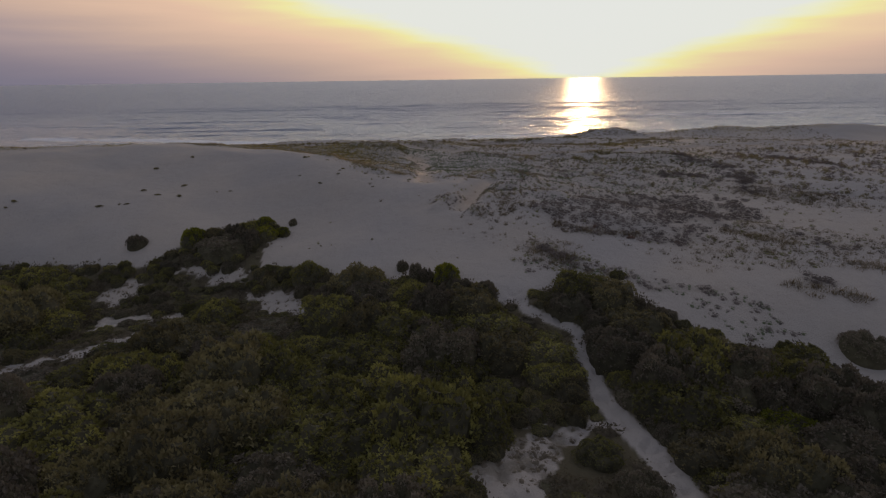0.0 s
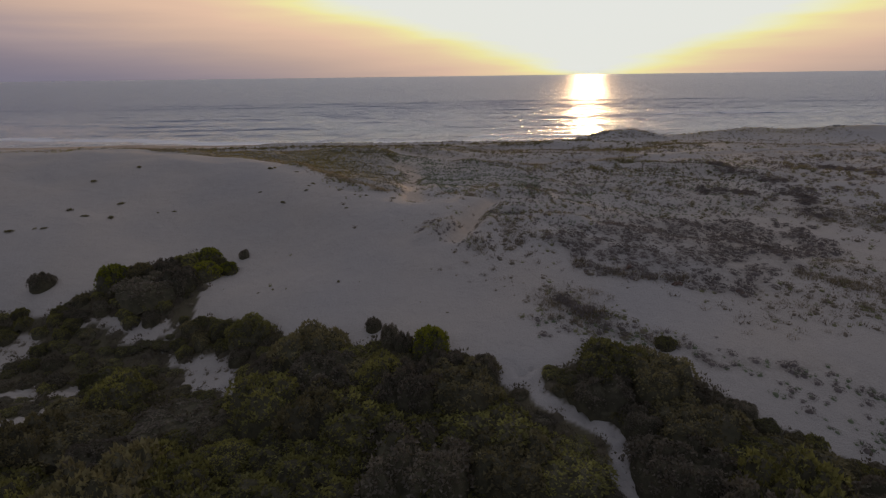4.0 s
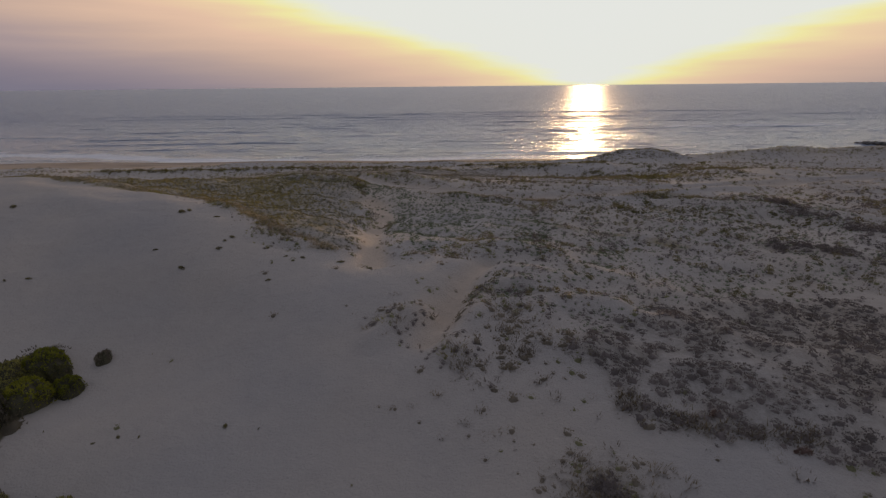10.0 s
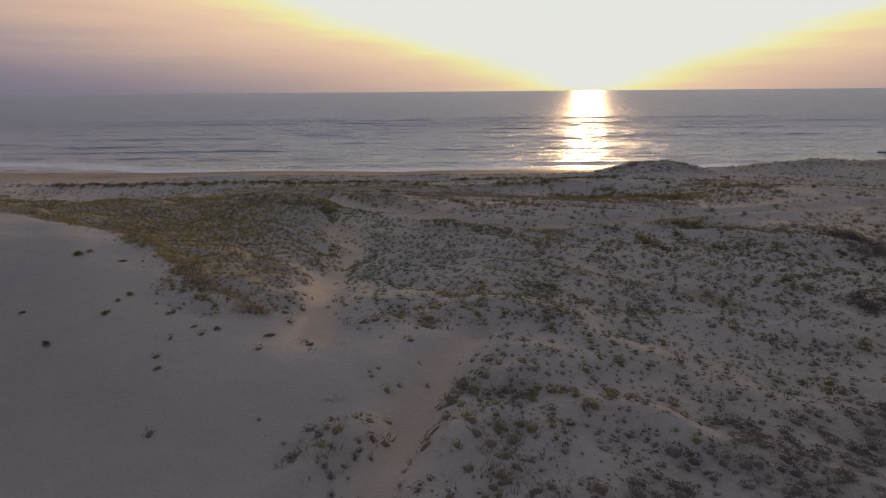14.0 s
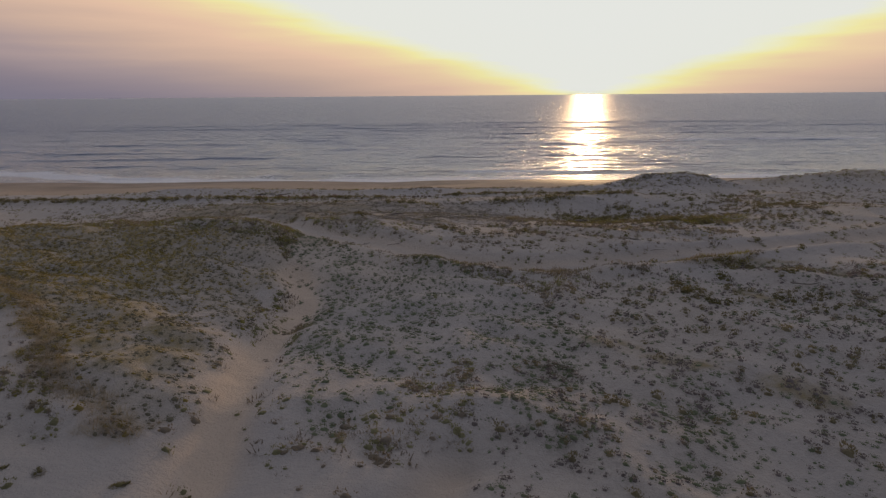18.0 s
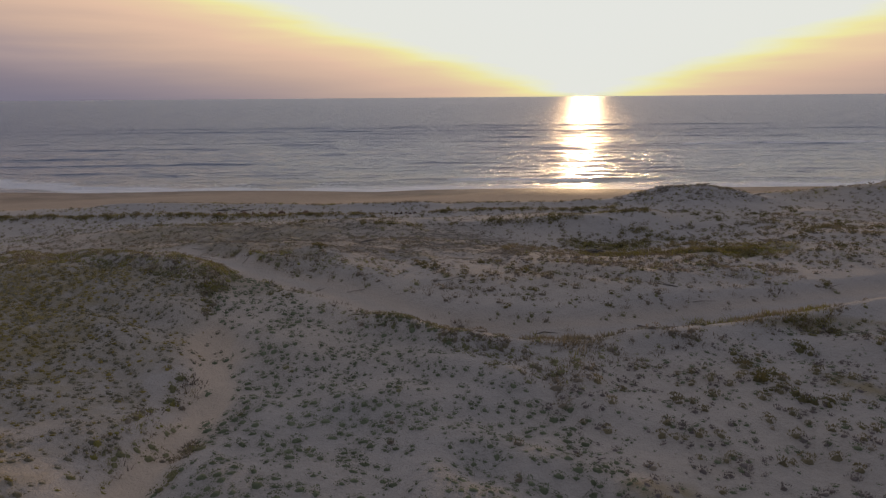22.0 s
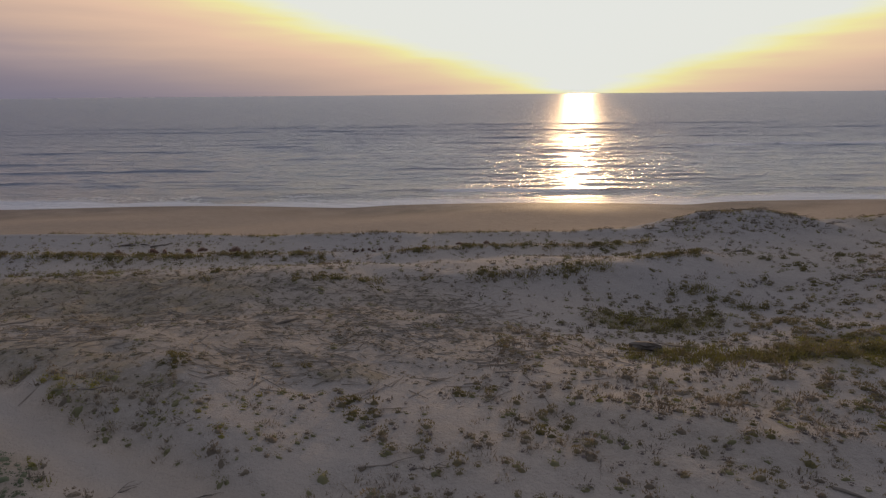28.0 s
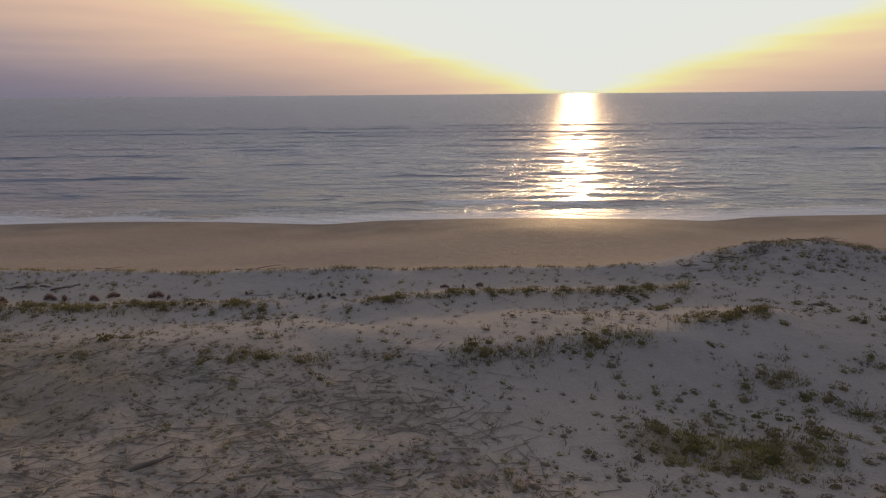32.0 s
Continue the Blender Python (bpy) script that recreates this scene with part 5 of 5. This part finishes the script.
place_all(BUSH_DARK, [
    (-39.8, 81.7, 1.0), (-37.8, 73.4, 1.3), (-35.2, 71.4, 1.1), (-33.3, 75.0, 1.0), (-32.5, 71.3, 1.2), (-40.7, 68.4, 1.3), (-38.6, 68.9, 0.8), (-37.7, 68.9, 0.9), (-52.1, 70.3, 1.1), (-52.3, 69.0, 0.9),
    (-28.1, 72.1, 0.5), (-26.5, 72.3, 0.6), (-36.0, 84.9, 1.0), (-18.6, 81.4, 0.9), (-18.9, 80.7, 1.0), (-15.8, 80.0, 0.7), (-12.9, 75.3, 0.8), (-13.2, 74.6, 0.6), (-13.2, 73.4, 0.8), (-9.8, 73.4, 0.7),
    (-6.9, 71.9, 0.7), (-15.1, 71.3, 0.9), (-18.2, 74.2, 0.5), (-8.4, 68.7, 0.5), (-8.1, 72.0, 0.5), (-4.3, 71.6, 0.8), (-2.3, 71.4, 0.7)], 41)
place_all(BUSH_GREEN, [
    (-7.3, 57.0, 0.4), (-5.6, 56.6, 0.5), (-0.8, 53.0, 0.6), (1.1, 51.5, 0.6), (-17.0, 64.9, 0.7), (-14.1, 64.2, 0.4), (-16.7, 58.1, 0.5), (-12.5, 57.2, 0.9), (-11.4, 57.0, 0.9), (-13.6, 57.0, 0.7), (15.6, 75.9, 0.9), (14.2, 76.4, 0.7),
    (16.1, 77.4, 0.7), (0.6, 77.5, 0.7), (2.1, 75.6, 0.8), (3.2, 77.7, 0.7), (21.0, 83.3, 0.8), (7.8, 77.5, 0.9), (27.5, 123.8, 0.9), (21.6, 125.3, 0.9), (20.5, 125.9, 0.7), (38.8, 139.4, 1.2), (40.1, 139.2, 1.1), (37.9, 145.2, 1.2),
    (36.2, 143.2, 1.2), (39.4, 143.6, 0.9), (29.7, 133.2, 1.6), (28.6, 133.8, 1.2), (29.1, 140.9, 1.3)], 42)
place_all(BUSH_RED, [
    (0.7, 141.1, 0.9), (1.9, 142.0, 0.8), (1.3, 141.6, 1.0), (2.4, 141.2, 0.6), (0.0, 141.8, 0.7), (3.0, 141.9, 0.6), (-4.3, 142.2, 0.8), (13.3, 143.2, 0.8), (10.6, 142.8, 0.9), (12.0, 142.6, 1.0), (19.4, 141.6, 0.7),
    (-18.8, 141.8, 1.6), (-17.6, 141.6, 1.4), (-15.1, 141.1, 1.5), (-14.0, 141.6, 1.2), (-11.0, 142.0, 1.4), (-10.0, 141.8, 1.1), (-21.6, 140.8, 1.6), (17.5, 53.8, 1.0), (14.6, 55.6, 0.9), (21.5, 52.8, 0.8)], 43, (0.9, 1.3))


# ---------------------------------------------------------------- driftwood
def tube(bm, points, radii, sides=5):
    """A bent tapering stick through the points."""
    rings = []
    for k, (p, r) in enumerate(zip(points, radii)):
        ahead = (points[min(k + 1, len(points) - 1)] - points[max(k - 1, 0)]).normalized()
        a = ahead.orthogonal().normalized()
        b = ahead.cross(a)
        rings.append([bm.verts.new(p + (a * math.cos(t) + b * math.sin(t)) * r) for t in np.arange(sides) / sides * 2 * math.pi])
    for lo, hi in zip(rings, rings[1:]):
        for k in range(sides):
            bm.faces.new((lo[k], lo[(k + 1) % sides], hi[(k + 1) % sides], hi[k]))
    bm.faces.new(rings[0][::-1])
    bm.faces.new(rings[-1])


def branch(seed, label, forks=2, bend=0.10, thick=0.016):
    """A dead branch a metre long, lying along x."""
    rng = np.random.default_rng(seed)
    bm = bmesh.new()
    main = [Vector((-0.5, 0, 0.02))]
    for k in range(7):
        main.append(main[-1] + Vector((1 / 7, rng.normal(0, bend) / 2, rng.normal(0, 0.02))))
    tube(bm, main, [thick * (1 - 0.75 * k / 7) for k in range(8)])
    for _ in range(forks):
        k = int(rng.integers(2, 6))
        side = rng.choice([-1, 1])
        twig = [main[k]]
        for j in range(4):
            twig.append(twig[-1] + Vector((0.09, side * rng.uniform(0.03, 0.09), rng.uniform(0, 0.05))))
        tube(bm, twig, [thick * 0.55 * (1 - 0.7 * j / 4) for j in range(5)], 4)
    mesh = bpy.data.meshes.new("dead_branch")
    bm.to_mesh(mesh)
    bm.free()
    mesh.materials.append(WOOD_GREY)
    return tagged(new("dead_branch", mesh), label, "driftwood", "dead branches on the sand")


BRANCH_KINDS = [branch(51, "forked grey dead branch lying on the sand"), branch(52, "long bent grey dead branch lying on the sand", 1, 0.14), branch(53, "bare straight stick lying on the sand", 0, 0.04),
                branch(54, "twiggy dead branch lying among dune grass", 4, 0.12), branch(55, "forked grey dead branch lying on the sand", 3, 0.16)]
MATTED = [(-18, 131), (-10, 130), (-0.3, 127), (9.9, 127.2), (13.1, 121.6), (16.0, 113.9), (16.6, 110.6), (12, 109), (-8, 109), (-16, 116)]


def lay(src, used, x, y, size, turn, z_up=0.03, tilt=0.0):
    z = float(lie(np.array([x]), np.array([y]))[0])
    m = pose(x, y, z + z_up, tilt, 0, turn) @ Matrix.Diagonal((size, size, size, 1))
    if used:
        return copy_thing(src, m)
    src.matrix_basis = m
    return src


def scatter_branches():
    rng = np.random.default_rng(61)
    used = set()
    n = 0
    while n < 210:
        if n < 150:
            x, y = rng.uniform(-18, 17), rng.uniform(109, 130)
            if not inside(MATTED, np.array([x]), np.array([y]))[0]:
                continue
        elif n < 185:
            x, y = rng.uniform(-25, 45), rng.uniform(113, 149)
        else:
            x, y = rng.uniform(-5, 32), rng.uniform(94, 108)
        kind = int(rng.integers(0, len(BRANCH_KINDS)))
        lay(BRANCH_KINDS[kind], kind in used, x, y, rng.choice([rng.uniform(0.4, 1.0), rng.uniform(0.8, 1.9)]), rng.normal(15, 45) + 180 * rng.integers(0, 2))
        used.add(kind)
        n += 1


scatter_branches()
for x, y, size, turn in [(-6.9, 34.5, 0.9, 20), (-6.5, 34.8, 0.7, 100), (-7.3, 34.6, 0.8, -50), (-1.8, 35.3, 0.9, 60), (-1.4, 35.5, 0.8, -20), (-2.2, 35.0, 0.7, 130), (-3.8, 38.0, 0.6, 80)]:
    lay(BRANCH_KINDS[int(size * 10) % 5], True, x, y, size, turn, 1.05, 25)
for x, y, size, turn in [(33.5, 144.9, 2.6, 20), (32.4, 144.6, 2.2, -15), (34.2, 145.2, 2.4, 5), (44, 146.5, 2.8, -25), (37.5, 147.2, 2.6, 12), (39.2, 147.6, 2.8, -4), (41, 147.3, 2.4, -10), (36.2, 146.4, 2.2, 30), (42.6, 146.4, 2.6, -22), (31.0, 145.2, 2.4, 14), (30.2, 144.4, 2.0, 6), (40.4, 144.6, 2.2, -12), (46.5, 143.2, 2.0, -8), (45.6, 145.6, 2.6, -30), (47, 144.4, 2.4, -18), (36.5, 118.4, 3.2, 8), (35.2, 117.8, 3.0, -6), (37.5, 118.8, 2.6, 20),
                         (-6.5, 152.3, 3.2, 10), (-4.6, 152.8, 2.6, 4), (-21.0, 153.8, 2.2, -4), (24.5, 148.5, 2.0, 8), (-22.8, 144.2, 2.6, 6), (-20.4, 144.0, 2.4, -12), (1.5, 102.2, 2.0, 30), (18.6, 97.0, 2.2, -12), (10.2, 96.0, 3.4, -4), (20.2, 96.0, 2.0, -18), (28.3, 90.9, 2.2, -8)]:
    lay(BRANCH_KINDS[int(size * 10) % 5], True, x, y, size, turn)


def twig_mat():
    """The mat of small dead twigs over the mound."""
    rng = np.random.default_rng(62)
    x, y = rng.uniform(-21, 20, 20000), rng.uniform(106, 134, 20000)
    ok = inside(MATTED, x + rng.normal(0, 1.6, 20000), y + rng.normal(0, 1.6, 20000)) & (rng.random(20000) < 0.08 + 0.30 * smooth(0.35, 0.7, value_noise(x, y, 3.0, 70)))
    x, y = x[ok], y[ok]
    n = len(x)
    ang = rng.normal(0.35, 1.0, n)
    ln, w = 0.14 + 0.8 * rng.random(n) ** 1.6, rng.uniform(0.008, 0.024, n)
    ca, sa = np.cos(ang), np.sin(ang)
    ends = []
    for s in (-1, 1):
        ex, ey = x + s * ca * ln, y + s * sa * ln
        ez = lie(ex, ey) + 0.01 + (rng.random(n) * 0.06)
        k = w * (1.0 if s < 0 else 0.5)
        ends += [np.stack([ex - sa * k, ey + ca * k, ez - k], 1), np.stack([ex + sa * k, ey - ca * k, ez - k], 1), np.stack([ex, ey, ez + k], 1)]
    co = np.stack(ends, 1)
    f = np.array([(0, 1, 4), (0, 4, 3), (1, 2, 5), (1, 5, 4), (2, 0, 3), (2, 3, 5)])
    tri = (f[None] + (np.arange(n) * 6)[:, None, None]).reshape(-1, 3)
    mesh = bpy.data.meshes.new("twig_mat")
    mesh.from_pydata(co.reshape(-1, 3).tolist(), [], tri.tolist())
    mesh.materials.append(WOOD_TWIG)
    tagged(new("dead_twigs", mesh), "mat of thin dead twigs over the sandy mound", "twigs", kind="stuff")


twig_mat()


def stump_and_plank():
    rng = np.random.default_rng(63)
    z = float(lie(np.array([19.2]), np.array([114.8]))[0])
    root = new("driftwood_stump")
    bm = bmesh.new()
    pts = [Vector((-0.75, 0, 0.18)), Vector((-0.4, 0.04, 0.24)), Vector((0.0, 0.0, 0.26)), Vector((0.4, -0.05, 0.24)), Vector((0.75, 0.0, 0.2))]
    tube(bm, pts, [0.16, 0.25, 0.29, 0.25, 0.14], 12)
    for v in bm.verts:
        v.co += Vector(rng.normal(0, 0.055, 3))
    mesh = bpy.data.meshes.new("trunk")
    bm.to_mesh(mesh)
    bm.free()
    mesh.materials.append(WOOD_DARK)
    new("trunk", mesh).parent = root
    for k in range(5):
        bm = bmesh.new()
        a = rng.uniform(-1.2, 1.2)
        p = [Vector((0.6 - 0.3 * k, 0, 0.25))]
        for j in range(4):
            p.append(p[-1] + Vector((math.sin(a) * 0.12, -0.1 + 0.05 * k, 0.06 - 0.035 * j)))
        tube(bm, p, [0.12, 0.10, 0.075, 0.05, 0.02], 6)
        mesh = bpy.data.meshes.new("root_arm")
        bm.to_mesh(mesh)
        bm.free()
        mesh.materials.append(WOOD_DARK)
        new("root_arm", mesh).parent = root
    root.matrix_basis = pose(19.2, 114.8, z - 0.06, 0, 0, -6)
    tagged(root, "dark weathered driftwood stump half sunk in the sand", "driftwood")
    bm = bmesh.new()
    bmesh.ops.create_cube(bm, size=1, matrix=Matrix.Diagonal((2.6, 0.2, 0.05, 1)))
    bmesh.ops.subdivide_edges(bm, edges=[e for e in bm.edges if abs((e.verts[0].co - e.verts[1].co).x) > 1], cuts=6)
    for v in bm.verts:
        v.co.z += 0.02 * math.sin(v.co.x * 3) + rng.normal(0, 0.006)
        v.co.y *= 1 - 0.18 * abs(v.co.x) / 1.3
    mesh = bpy.data.meshes.new("driftwood_plank")
    bm.to_mesh(mesh)
    bm.free()
    mesh.materials.append(WOOD_GREY)
    z = float(lie(np.array([21.3]), np.array([115.2]))[0])
    tagged(new("driftwood_plank", mesh), "long weathered plank washed up beside the stump", "plank").matrix_basis = pose(21.3, 115.2, z + 0.10, 0, 4, -14)
    # pale bleached stick standing in the sand
    bm = bmesh.new()
    p = [Vector((0, 0, -0.3)), Vector((0.02, 0, 0.1)), Vector((-0.08, 0.02, 0.45)), Vector((0.05, 0, 0.75)), Vector((0.02, 0, 1.05))]
    tube(bm, p, [0.07, 0.065, 0.055, 0.045, 0.03], 7)
    mesh = bpy.data.meshes.new("bleached_stick")
    bm.to_mesh(mesh)
    bm.free()
    mesh.materials.append(WOOD_PALE)
    z = float(lie(np.array([33.6]), np.array([136.6]))[0])
    tagged(new("bleached_stick", mesh), "bleached white crooked stick standing in the sand", "stick").matrix_basis = pose(33.6, 136.6, z, 0, 8, 0)
    bm = bmesh.new()
    p = [Vector((-0.7, 0, 0.02)), Vector((-0.2, 0.02, 0.08)), Vector((0.3, -0.02, 0.1)), Vector((0.9, 0.03, 0.06))]
    tube(bm, p, [0.11, 0.10, 0.08, 0.04], 7)
    mesh = bpy.data.meshes.new("driftwood_log")
    bm.to_mesh(mesh)
    bm.free()
    mesh.materials.append(WOOD_DARK)
    log = tagged(new("driftwood_log", mesh), "dark driftwood log lying half buried in the sand", "driftwood", "driftwood logs")
    for k, (x, y, size, turn) in enumerate([(34.5, 135.6, 0.9, 4), (-22.6, 144.4, 1.0, 10), (-20.9, 144.5, 0.8, -20), (-19.5, 144.0, 0.9, 30), (-18.6, 144.4, 0.7, 70), (9.3, 96.6, 0.8, -3), (0.1, 118.0, 1.0, 35), (20.4, 101.4, 0.6, -40), (4.9, 149.4, 0.7, 40), (36.0, 117.6, 0.8, 25)]):
        z = float(lie(np.array([x]), np.array([y]))[0])
        m = pose(x, y, z, 0, 0, turn) @ Matrix.Diagonal((size, size, size, 1))
        if k:
            copy_thing(log, m)
        else:
            log.matrix_basis = m


stump_and_plank()


# ---------------------------------------------------------------- rocks in the surf
def rock_groyne():
    rng = np.random.default_rng(71)
    root = new("rock_groyne")
    for k in range(26):
        u = k / 25
        bm = bmesh.new()
        r = rng.uniform(0.7, 1.3)
        bmesh.ops.create_icosphere(bm, subdivisions=2, radius=r)
        for v in bm.verts:
            v.co += Vector(rng.normal(0, 0.12 * r, 3))
            v.co.z *= 0.75
        mesh = bpy.data.meshes.new("stone")
        bm.to_mesh(mesh)
        bm.free()
        mesh.materials.append(ROCK)
        stone = new("stone", mesh)
        stone.parent = root
        stone.matrix_basis = pose(u * 13 + rng.normal(0, 0.4), rng.normal(0, 0.9), 0.2 + 0.5 * math.sin(u * 3.0) + rng.uniform(-0.2, 0.3), 0, 0, rng.uniform(0, 360))
    root.matrix_basis = pose(130.5, 219.5, -0.1, 0, 0, -48) @ Matrix.Diagonal((0.8, 0.8, 0.7, 1))
    tagged(root, "low dark groyne of piled rocks in the surf", "groyne")


rock_groyne()
